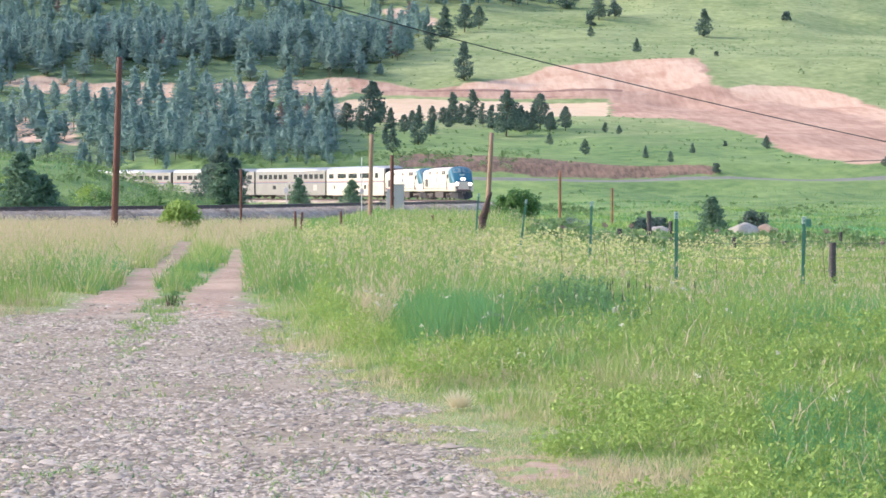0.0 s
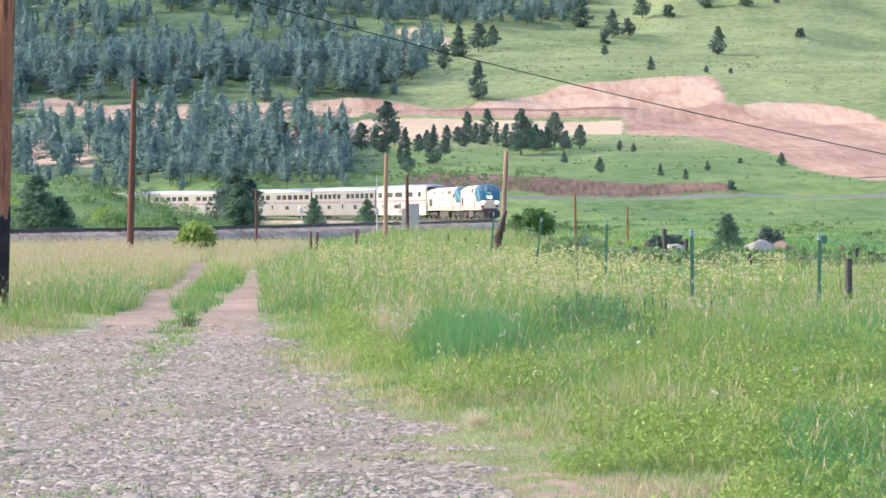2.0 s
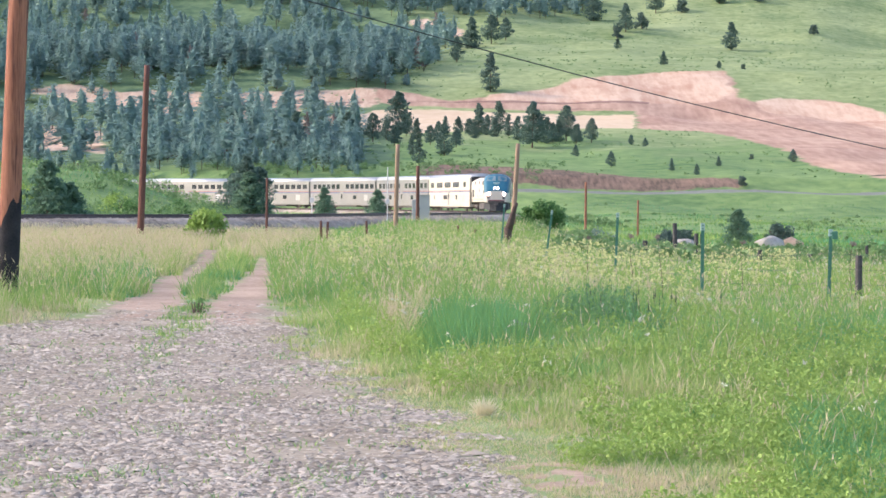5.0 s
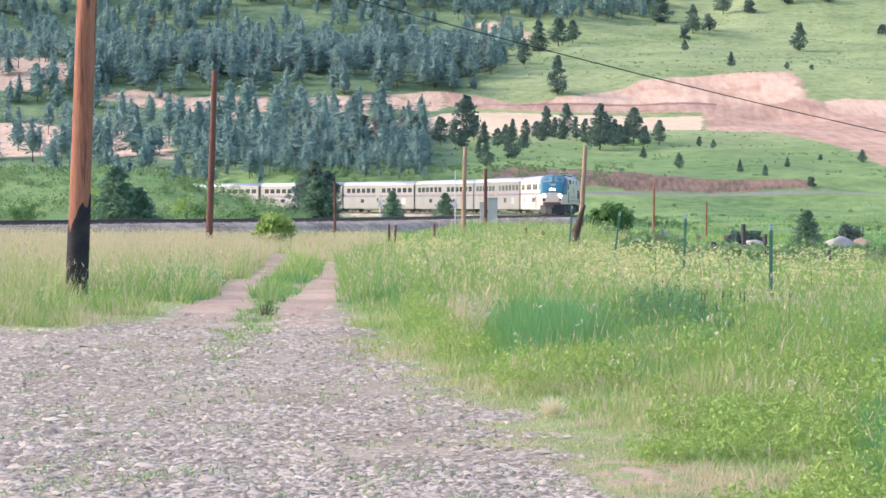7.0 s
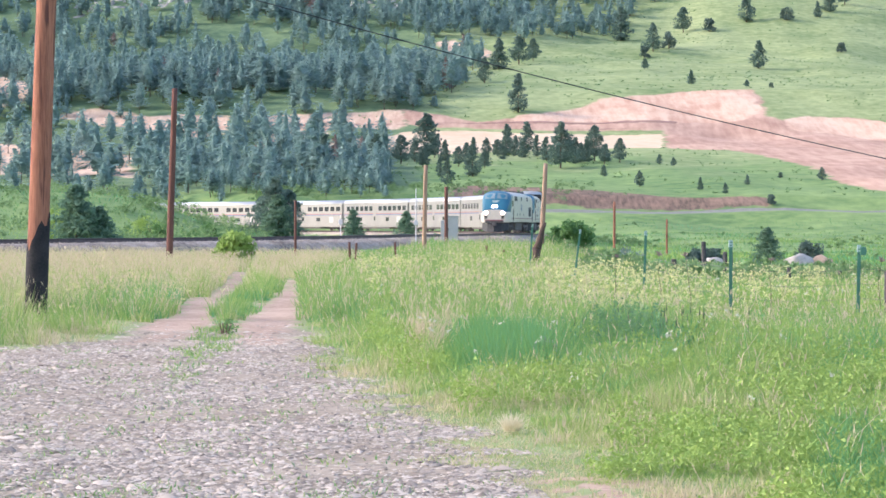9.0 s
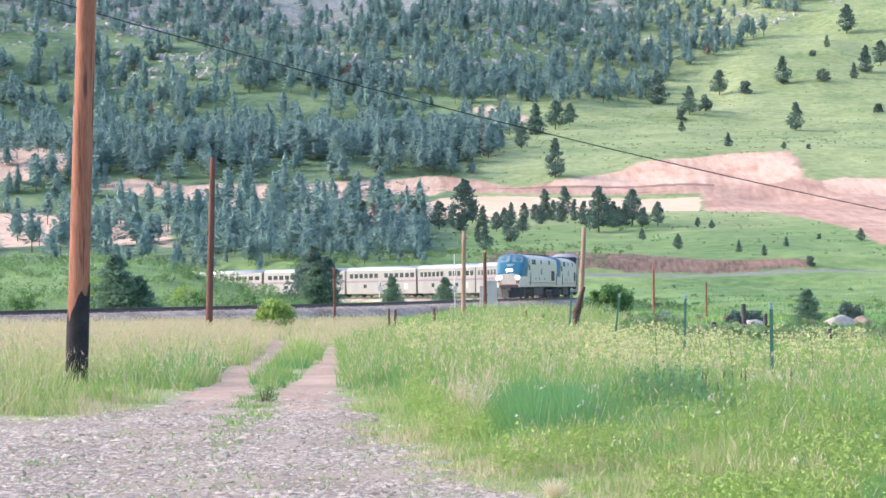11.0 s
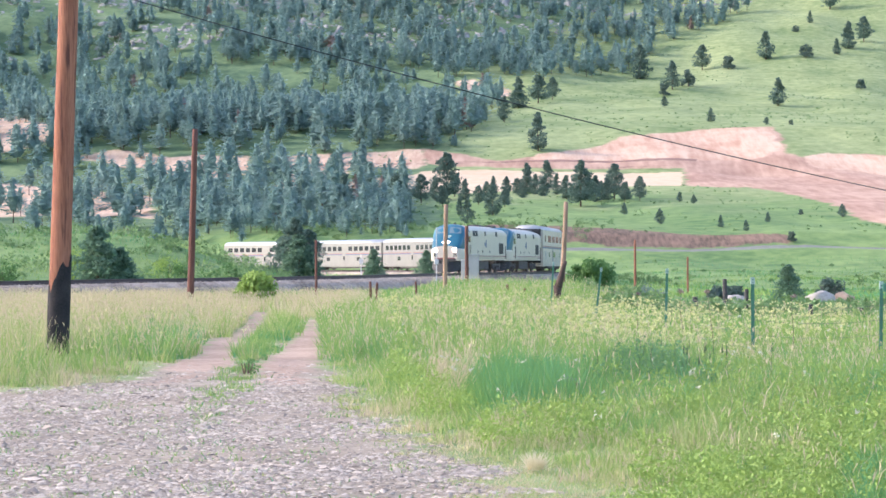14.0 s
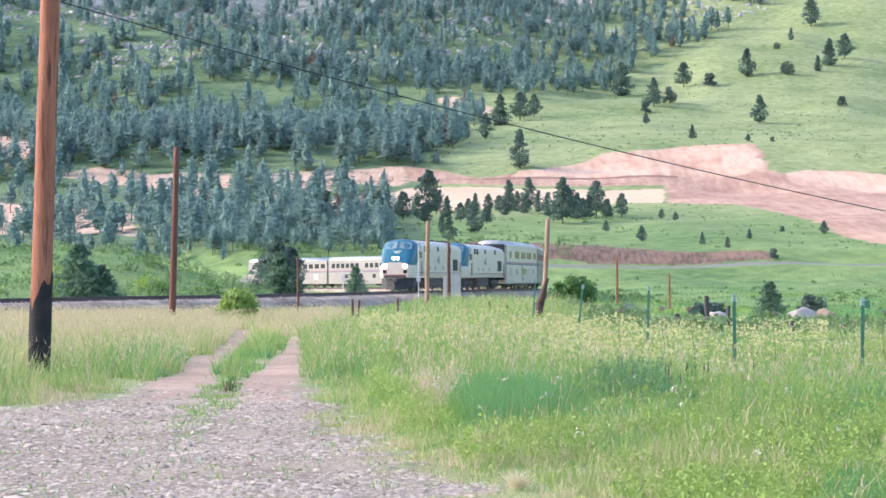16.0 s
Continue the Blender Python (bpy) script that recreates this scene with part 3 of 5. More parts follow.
def truck(parent, y, base, radius, spread=1.0):
    bm = bmesh.new()
    for sx in (-1, 1):
        box(bm, sx * 0.98, sx * 1.16, -base / 2 - 0.7, base / 2 + 0.7, radius + 0.08, radius + 0.34, 0.05)
        for yy in (-base / 2, base / 2):
            box(bm, sx * 0.96, sx * 1.2, yy - 0.24, yy + 0.24, radius - 0.24, radius + 0.2, 0.04)
            rod(bm, (sx * 1.08, yy - 0.42, radius + 0.05), (sx * 1.08, yy - 0.42, radius + 0.42), 0.1, 0.1, 8)
        rod(bm, (sx * 1.1, -0.35, radius - 0.12), (sx * 1.1, 0.35, radius - 0.12), 0.16, 0.16, 8)
    box(bm, -0.98, 0.98, -0.28, 0.28, radius, radius + 0.4, 0.04)
    t = part("truck", bm, M_UNDER, parent)
    t.location = (0, y, 0)
    ws = []
    for yy in (-base / 2, base / 2):
        w = wheelset(radius, t)
        w.location = (0, yy, radius)
        ws.append(w)
    return ws


def locomotive():
    root = new("locomotive")
    # long hood
    secs = [hull(3.0, 1.34, 3.55, 4.3, y) for y in (-10.2, -6, -2, 2, 5, 7.6, 8.25)]
    secs[0] = hull(2.9, 1.4, 3.45, 4.15, -10.3)
    secs[-1] = hull(3.0, 1.34, 3.45, 4.25, 8.25, 0.02)
    part("body", loft(bmesh.new(), secs), M_SILVER, root, "pale silver-grey painted body")
    # cab and sloping nose, in three colours
    low = [hull(3.0, 1.12, 2.0, 2.40, y, i) for y, i in ((8.2, 0.004), (8.7, 0.01), (9.7, 0.1), (10.15, 0.24), (10.3, 0.42))]
    part("nose", loft(bmesh.new(), low), M_SILVER, root, "pale grey lower nose")
    cab = []
    for y, i, zs, zt in ((7.75, -0.012, 3.55, 4.34), (8.2, 0.01, 3.5, 4.30), (8.7, 0.05, 3.25, 3.98), (9.15, 0.12, 2.95, 3.5), (9.6, 0.18, 2.6, 3.02), (10.0, 0.27, 2.34, 2.62), (10.18, 0.4, 2.2, 2.42)):
        cab.append(hull(3.0, max(2.05, 3.1 - (y - 7.75) * 1.4), zs, zt, y, i))
    part("cab_shell", loft(bmesh.new(), cab), M_BLUE, root, "blue painted cab and upper nose", True)
    # swoop of blue behind the cab
    for sx in (-1, 1):
        bm = bmesh.new()
        q = [(7.77, 3.1), (7.77, 3.95), (6.7, 3.98), (7.0, 3.7), (7.4, 3.35)]
        w = [1.512, 1.36, 1.352, 1.505, 1.512]
        f = [bm.verts.new((sx * a, b, c)) for a, (b, c) in zip(w, q)]
        g = [bm.verts.new((sx * (a - 0.03), b, c)) for a, (b, c) in zip(w, q)]
        bm.faces.new(f if sx > 0 else f[::-1]), bm.faces.new(g[::-1] if sx > 0 else g)
        for k in range(5):
            bm.faces.new((f[k], f[(k + 1) % 5], g[(k + 1) % 5], g[k]))
        part("blue_swoop", bm, M_BLUE, root)
    for sx in (-1, 1):
        # windscreens on the slope
        bm = bmesh.new()
        x0, x1 = sx * 0.12, sx * 1.16
        lo, hi = (9.14, 3.56), (8.56, 4.12)
        vs = [(x0, lo[0] + 0.02, lo[1]), (x1, lo[0] - 0.12, lo[1] - 0.06), (x1 * 0.93, hi[0] - 0.06, hi[1] - 0.10), (x0, hi[0] + 0.02, hi[1])]
        top = [bm.verts.new(v) for v in vs]
        bot = [bm.verts.new((v[0], v[1] - 0.12, v[2] - 0.12)) for v in vs]
        bm.faces.new(top), bm.faces.new(bot[::-1])
        for k in range(4):
            bm.faces.new((top[k], top[(k + 1) % 4], bot[(k + 1) % 4], bot[k]))
        bmesh.ops.recalc_face_normals(bm, faces=bm.faces[:])
        part("windscreen", bm, M_SCREEN, root)
        bm = bmesh.new()
        rod(bm, (sx * 0.86, 10.14, 2.06), (sx * 0.86, 10.34, 2.06), 0.14, 0.17, 14)
        part("ditch_light", bm, M_LAMP, root, "lit round ditch light")
        bm = box(bmesh.new(), sx * 0.86 - 0.2, sx * 0.86 + 0.2, 10.0, 10.3, 1.42, 1.8, 0.04)
        part("step_recess", bm, M_GRILLE, root)
        bm = box(bmesh.new(), sx * 1.47, sx * 1.525, 6.75, 7.6, 2.75, 3.3, 0.01)
        part("cab_window", bm, M_GLASS, root)
        bm = box(bmesh.new(), sx * 1.47, sx * 1.525, 5.6, 6.2, 1.45, 3.1, 0.01)
        part("cab_door", bm, M_SILVER, root)
        for y0, y1, z0, z1 in ((3.5, 4.5, 3.32, 3.80), (4.65, 5.7, 3.32, 3.80), (-5.4, -4.5, 3.38, 3.80), (-0.2, 0.5, 3.4, 3.78)):
            bm = bmesh.new()
            pts = [(1.515, y0, z0), (1.515, y1, z0), (1.475, y1 - 0.15, z1), (1.475, y0 + 0.05, z1)]
            f = [bm.verts.new((sx * (a + 0.012), b, c)) for a, b, c in pts]
            g = [bm.verts.new((sx * (a - 0.1), b, c)) for a, b, c in pts]
            bm.faces.new(f), bm.faces.new(g[::-1])
            for k in range(4):
                bm.faces.new((f[k], f[(k + 1) % 4], g[(k + 1) % 4], g[k]))
            bmesh.ops.recalc_face_normals(bm, faces=bm.faces[:])
            part("roof_vent", bm, M_GRILLE, root)
        for y0, y1, z0, z1 in ((-8.3, -6.3, 1.75, 2.75),):
            bm = box(bmesh.new(), sx * 1.49, sx * 1.52, y0, y1, z0, z1)
            g = part("radiator_grille", bm, M_GRILLE, root, "black louvred grille")
            for k in range(5):
                part("louvre", box(bmesh.new(), sx * 1.515, sx * 1.535, y0 + 0.05, y1 - 0.05, z0 + 0.12 + k * 0.19, z0 + 0.17 + k * 0.19), M_UNDER, g)
        for y0, y1 in ((1.2, 1.4), (-2.0, -1.8), (3.4, 3.6)):
            part("access_latch", box(bmesh.new(), sx * 1.495, sx * 1.52, y0, y1, 1.8, 2.05), M_UNDER, root)
        bm = bmesh.new()
        for k in range(3):
            box(bm, sx * 1.496, sx * 1.512, -0.4 + 0.45 * k, -0.1 + 0.45 * k, 2.3 + 0.14 * k, 3.0 - 0.22 * k)
        part("painted_emblem", bm, M_NAVY, root, "dark blue painted emblem shape")
        bm = box(bmesh.new(), sx * 1.494, sx * 1.506, -10.1, 8.0, 1.5, 1.57)
        part("side_stripe", bm, M_RED, root, "thin dull red stripe")
        for yy in (6.7, -9.6):
            for dy in (0, 0.34):
                part("handrail", rod(bmesh.new(), (sx * 1.53, yy + dy, 1.3), (sx * 1.53, yy + dy, 2.5), 0.02, 0.02, 6), M_UNDER, root)
            for k in range(3):
                part("step", box(bmesh.new(), min(sx * 1.25, sx * 1.5), max(sx * 1.25, sx * 1.5), yy - 0.02, yy + 0.36, 0.45 + 0.28 * k, 0.49 + 0.28 * k), M_UNDER, root)
    # headlights, number boards, emblem
    for sx in (-0.17, 0.17):
        bm = bmesh.new()
        rod(bm, (sx, 9.86, 2.76), (sx, 10.05, 2.70), 0.10, 0.11, 12)
        part("headlight", bm, M_LAMP, root, "lit round headlight")
    bm = bmesh.new()
    for a, b, c, d in ((-0.36, 0.36, 9.36, 3.30), (-0.24, 0.24, 9.46, 3.18)):
        box(bm, a, b, c - 0.1, c + 0.06, d - 0.05, d + 0.05, 0.02)
    part("front_emblem", bm, M_TPOST_TIP, root, "white painted emblem shape")
    for sx in (-1, 1):
        part("number_board", box(bmesh.new(), sx * 0.62, sx * 1.0, 9.52, 9.66, 2.62, 2.74, 0.02), M_GRILLE, root)
    # roof
    bm = bmesh.new()
    for y in (-8.6, -7.0):
        rod(bm, (0, y, 4.25), (0, y, 4.42), 0.7, 0.68, 20)
    part("roof_fan", bm, M_UNDER, root)
    bm = box(bmesh.new(), -0.5, 0.5, -3.2, -1.6, 4.2, 4.45, 0.06)
    part("exhaust_stack", bm, M_UNDER, root)
    bm = box(bmesh.new(), -0.06, 0.06, 6.0, 6.6, 4.3, 4.5, 0.02)
    part("horn", bm, M_UNDER, root)
    # below the floor
    bm = box(bmesh.new(), -1.2, 1.2, -2.9, 2.6, 0.28, 1.12, 0.12)
    part("fuel_tank", bm, M_UNDER, root)
    bm = box(bmesh.new(), -1.42, 1.42, -10.2, 8.3, 1.16, 1.36, 0.03)
    part("underframe", bm, M_SILVER, root)
    bm = bmesh.new()
    sec = []
    for x, yf, zb in ((-1.35, 9.55, 0.35), (-0.7, 10.35, 0.12), (0, 10.6, 0.1), (0.7, 10.35, 0.12), (1.35, 9.55, 0.35)):
        sec.append([(x, yf, zb), (x, yf - 0.25, 1.05), (x, yf - 0.7, 1.05), (x, yf - 0.6, zb)])
    part("pilot_plough", loft(bm, sec), M_GRILLE, root, "black pilot plough")
    bm = box(bmesh.new(), -0.22, 0.22, 10.0, 10.75, 0.75, 1.05, 0.05)
    box(bm, -0.95, 0.95, 9.9, 10.32, 1.06, 1.3, 0.04)
    part("coupler", bm, M_UNDER, root)
    bm = box(bmesh.new(), -0.9, 0.9, 10.28, 10.33, 1.28, 1.38)
    part("red_sill", bm, M_RED, root)
    bm = box(bmesh.new(), -0.7, 0.7, -10.7, -10.2, 1.2, 3.4, 0.05)
    part("rear_diaphragm", bm, M_GRILLE, root)
    ws = truck(root, 6.6, 2.75, 0.508) + truck(root, -6.6, 2.75, 0.508)
    tagged(root, "blue-nosed silver-grey diesel passenger locomotive with lit headlights", "locomotive", "locomotives of the train")
    return root


def passenger_car(transition=False):
    root = new("passenger_car")
    W, L = 3.05, 12.75
    side = [hull(W, 0.55, 4.35, 4.40, y, n=2) for y in (-L, L)]
    part("body", loft(bmesh.new(), side), M_SILVER if transition else M_STEEL, root, "pale painted two-storey body" if transition else "bright stainless steel two-storey body")
    roof = []
    for y in (-L, L):
        pts = []
        for k in range(11):
            a = math.pi * k / 10
            pts.append((1.515 * math.copysign(abs(math.cos(a)) ** 0.7, math.cos(a)), y, 4.2 + 0.72 * math.sin(a) ** 0.8))
        roof.append(pts)
    part("roof", loft(bmesh.new(), roof), M_ROOF, root, "smooth bright curved steel roof", True)
    for sx in (-1, 1):
        def slab(y0, y1, z0, z1, t=0.014):
            return box(bmesh.new(), min(sx * 1.47, sx * (1.525 + t)), max(sx * 1.47, sx * (1.525 + t)), y0, y1, z0, z1)
        part("side_stripe", slab(-L, L, 2.62, 2.72, 0.010), M_RED, root, "thin red stripe")
        part("side_stripe", slab(-L, L, 2.46, 2.58, 0.010), M_NAVY, root, "thin dark blue stripe")
        for k in range(9):
            part("body_rib", slab(-L, L, 0.75 + 0.16 * k, 0.775 + 0.16 * k, 0.012), M_STEEL, root)
        if transition:
            ups = [(-11.6, -9.4), (-7.6, -3.8), (-2.6, 1.2), (2.6, 6.4), (9.0, 10.4)]
            downs = [(-3.2, -0.8), (4.4, 5.2), (-9.4, -9.0)]
        else:
            ups = [(-11.4 + 1.85 * k, -10.1 + 1.85 * k) for k in range(13) if k not in (6,)]
            downs = [(-6.2, -5.0), (4.4, 5.6)]
        for y0, y1 in ups:
            part("window", box(bmesh.new(), min(sx * 1.46, sx * 1.545), max(sx * 1.46, sx * 1.545), y0, y1, 3.12, 3.84, 0.03), M_GLASS, root)
        for y0, y1 in downs:
            part("window", box(bmesh.new(), min(sx * 1.46, sx * 1.545), max(sx * 1.46, sx * 1.545), y0, y1, 1.5, 2.1, 0.03), M_GLASS, root)
        d = part("door", slab(-0.55, 0.55, 0.75, 2.7, 0.016), M_STEEL, root)
        part("door_window", box(bmesh.new(), min(sx * 1.5, sx * 1.548), max(sx * 1.5, sx * 1.548), -0.25, 0.25, 1.6, 2.25), M_GLASS, d)
        part("vent_grille", slab(8.6, 9.9, 1.3, 2.2, 0.015), M_CABINET, root)
        part("underfloor_box", box(bmesh.new(), sx * 0.5, sx * 1.4, -5.5, 5.5, 0.32, 0.62, 0.04), M_UNDER, root)
    for sy in (-1, 1):
        bm = bmesh.new()
        box(bm, -1.3, 1.3, min(sy * L, sy * (L + 0.22)), max(sy * L, sy * (L + 0.22)), 0.9, 4.5, 0.06)
        part("diaphragm", bm, M_GRILLE, root, "black rubber diaphragm")
        part("end_gear", box(bmesh.new(), -1.3, 1.3, sy * 9.4 - 1.7, sy * 9.4 + 1.7, 0.5, 1.12), M_UNDER, root)
    truck(root, 9.3, 2.6, 0.457), truck(root, -9.3, 2.6, 0.457)
    if transition:
        tagged(root, "pale grey two-storey car with few long windows", "passenger car", "cars of the train")
    else:
        tagged(root, "stainless steel two-storey passenger car with window rows", "passenger car", "cars of the train")
    return root


TRAIN = []
_l = locomotive()
_c = passenger_car(True)
_d = passenger_car()
TRAIN.append((_l, 10.6, 13.2))
TRAIN.append((copy_thing(_l, pose(0, 0, 0)), 32.1, 13.2))
tagged(TRAIN[1][0], "silver-grey diesel locomotive coupled behind the leading one")
TRAIN.append((_c, 42.8 + 13.1, 18.6))
for k in range(1, 7):
    TRAIN.append((_d if k == 1 else copy_thing(_d, pose(0, 0, 0)), 42.8 + 13.1 + 26.2 * k, 18.6))


# ---- trees and shrubs ----
def spray(rng, centres, radii, per, size, flat=0.55):
    """Small leaf triangles scattered in lobes: arrays of corners."""
    c = np.repeat(np.asarray(centres, float), per, 0)
    r = np.repeat(np.asarray(radii, float), per)[:, None]
    d = rng.normal(size=c.shape)
    d /= np.linalg.norm(d, axis=1)[:, None]
    p = c + d * r * rng.uniform(0.35, 1.0, (len(c), 1)) * np.array([1, 1, flat])
    a, b = rng.normal(size=c.shape), rng.normal(size=c.shape)
    a /= np.linalg.norm(a, axis=1)[:, None]
    b /= np.linalg.norm(b, axis=1)[:, None]
    k = size * rng.uniform(0.6, 1.5, (len(c), 1))
    return np.stack([p + a * k, p - a * k * 0.6 + b * k * 0.6, p - a * k * 0.6 - b * k * 0.6], 1).reshape(-1, 3)


def pine_leaves(rng, H, clumps, per, size, slim=0.2, bare=0.16):
    cs, rs = [], []
    for k in range(clumps):
        t = (k + rng.uniform(0, 1)) / clumps
        h = bare + (1 - bare) * t
        wide = 1.22 * H * slim * (min(1, 0.5 + t * 2.2)) * (1.04 - t) ** 0.7
        a, out = rng.uniform(0, 6.28), rng.uniform(0.25, 0.95)
        cs.append((math.cos(a) * wide * out, math.sin(a) * wide * out, H * h - 0.1 * wide * out))
        rs.append(wide * rng.uniform(0.32, 0.58) + 0.02 * H)
    cs.append((0, 0, H * 0.97)), rs.append(H * 0.03)
    return spray(rng, cs, rs, per, size, 0.4)


def tris(n):
    return np.arange(n).reshape(-1, 3)


def bush_leaves(rng, H, wide, lobes, per, size):
    cs, rs = [], []
    for k in range(lobes):
        a, o = rng.uniform(0, 6.28), rng.uniform(0, 1) ** 0.6
        hh = rng.uniform(0.15, 0.82) * (1 - 0.35 * o * o)
        cs.append((math.cos(a) * wide * o * 0.8, math.sin(a) * wide * o * 0.8, H * hh))
        rs.append(min(H, wide) * rng.uniform(0.2, 0.42))
    return spray(rng, cs, rs, per, size, 0.8)


def tree(name, label, category, group, crown, crown_mat, H, seed, trunk_r, limbs=5):
    rnd = random.Random(seed)
    root = new(name)
    bm = bmesh.new()
    rod(bm, (0, 0, -0.3), (rnd.uniform(-0.02, 0.02) * H, 0, H * 0.93), trunk_r, trunk_r * 0.15, 7, 5, trunk_r * 0.3, rnd)
    for k in range(limbs):
        a, h = rnd.uniform(0, 6.28), H * rnd.uniform(0.2, 0.75)
        rod(bm, (0, 0, h), (math.cos(a) * H * 0.13, math.sin(a) * H * 0.13, h + H * 0.02), trunk_r * 0.3, trunk_r * 0.1, 5)
    part("trunk", bm, M_BARK, root)
    c = mesh_of("crown", crown, tris(len(crown)), crown_mat)
    c.parent = root
    tagged(root, label, category, group)
    return root


_r = np.random.RandomState(11)
PINES = [tree("pine_tree", "dark green ponderosa pine standing on the hillside", "tree", "pines on the slope", pine_leaves(_r, 10, 84 + 8 * k, 24, 0.34, (0.27, 0.33, 0.37, 0.30)[k], (0.07, 0.12, 0.18, 0.05)[k]), M_PINE, 10, 20 + k, 0.2) for k in range(4)]
JUNIPERS = [tree("juniper", "rounded dark juniper tree on the grassy slope", "tree", "junipers on the slope", bush_leaves(_r, 6, 2.4 + 0.4 * k, 44, 34, 0.3), M_JUNIPER, 5, 40 + k, 0.16, 3) for k in range(2)]

# single trees of the hillside: x, y, height
SLOPE_PINES = [(-3.4, 565, 11), (23.3, 722.6, 11.6), (14.9, 820, 8.7), (22.3, 925, 12), (30.4, 938, 11), (36.6, 956, 9), (80.8, 1080, 15), (89.4, 1013, 12), (110.4, 1096, 11.6), (77, 908, 4.3), (141.4, 1112, 13), (123, 931, 10.8), (82.7, 794, 4.5), (99.9, 785, 2.6), (175, 1118, 7.4), (183, 1133, 12.8), (194, 1156, 12.2), (191.7, 1246, 15.2), (174.6, 1199, 6.2), (16.1, 586, 7.6), (21.2, 595, 7.6), (26.6, 534, 10.2), (35.6, 556, 8.2)]
SLOPE_PINES_LOW = [(24.6, 560, 5.6), (29.5, 556, 5.5), (32, 548, 4.6), (38, 552, 4.2), (40.8, 547, 5.6), (11, 580, 4.6), (13.5, 575, 4.2), (6.6, 499, 6.8), (3.9, 531, 4.4), (1.3, 474, 5), (9.5, 520, 4), (49.7, 460, 2.4), (53.3, 450, 2.1), (39, 471, 3.2), (49.7, 546, 2.4), (52.2, 539, 2.1), (77.9, 491, 2.8), (-14, 520, 8), (-9, 545, 6.5), (-19, 505, 7.5), (-24, 498, 9), (8, 590, 4.4), (18, 580, 5), (19.5, 570, 4.4), (23, 575, 5.2), (28, 562, 5), (30.5, 545, 6), (33.5, 552, 5.2), (37, 543, 4.4), (14.5, 560, 3.6), (-4, 530, 4.2), (-6, 556, 5), (10, 545, 3.4), (6, 560, 4), (1, 556, 5), (0, 500, 4.2), (34, 500, 2.6), (60, 470, 2.0), (-1.5, 575, 5)]
SLOPE_ROUND = [(84.7, 1001, 6.1), (97.2, 1025, 7.7), (121.4, 1088, 7.2), (159, 1106, 6.6), (168.6, 1012, 5), (164.8, 1180, 3.6), (106.8, 777, 2), (70.4, 498, 1.4), (60, 436, 2.2), (92, 440, 2.0)]


def plant(kinds, spots, base, seed):
    rnd = random.Random(seed)
    for n, (x, y, h) in enumerate(spots):
        k = rnd.randrange(len(kinds))
        s = h / base
        ob = copy_thing(kinds[k], Matrix.Translation((x, y, gz(x, y) - 0.05)) @ pose(0, 0, 0, 0, 0, rnd.uniform(0, 360)))
        ob.scale = (s * rnd.uniform(0.9, 1.15), s * rnd.uniform(0.9, 1.15), s)


plant(PINES, SLOPE_PINES + SLOPE_PINES_LOW, 10, 1)
plant(JUNIPERS, SLOPE_ROUND, 5.4, 2)
# the dark trees beside the railway
plant(PINES[1:3], [(-20.6, 298, 7.4), (-18.9, 299, 6.2), (-22.2, 301, 5.2)], 10, 3)
CONE = tree("conifer", "dense dark green conifer beside the railway", "tree", "conifers beside the railway", pine_leaves(_r, 10, 170, 22, 0.34, 0.34, 0.03), M_CONIFER, 10, 77, 0.2)
for x, y, h, w in ((-10.0, 275, 3.8, 1.1), (-3.9, 272, 3.3, 1.2), (-20.0, 296, 5.4, 1.5), (-28.2, 186, 5.4, 1.25), (-26.7, 187.5, 3.8, 1.4)):
    ob = copy_thing(CONE, Matrix.Translation((x, y, gz(x, y) - 0.1)) @ pose(0, 0, 0, 0, 0, 37 * x))
    ob.scale = (h / 10 * w, h / 10 * w, h / 10)
ob = copy_thing(CONE, Matrix.Translation((20.4, 150, gz(20.4, 150) - 0.1)) @ pose(0, 0, 0, 0, 0, 50))
ob.scale = (0.29, 0.29, 0.25)
tagged(ob, "small dark green pine standing in the meadow", "tree")
for o in PINES + JUNIPERS + [CONE]:
    for c in (*o.children_recursive, o):
        bpy.data.objects.remove(c)


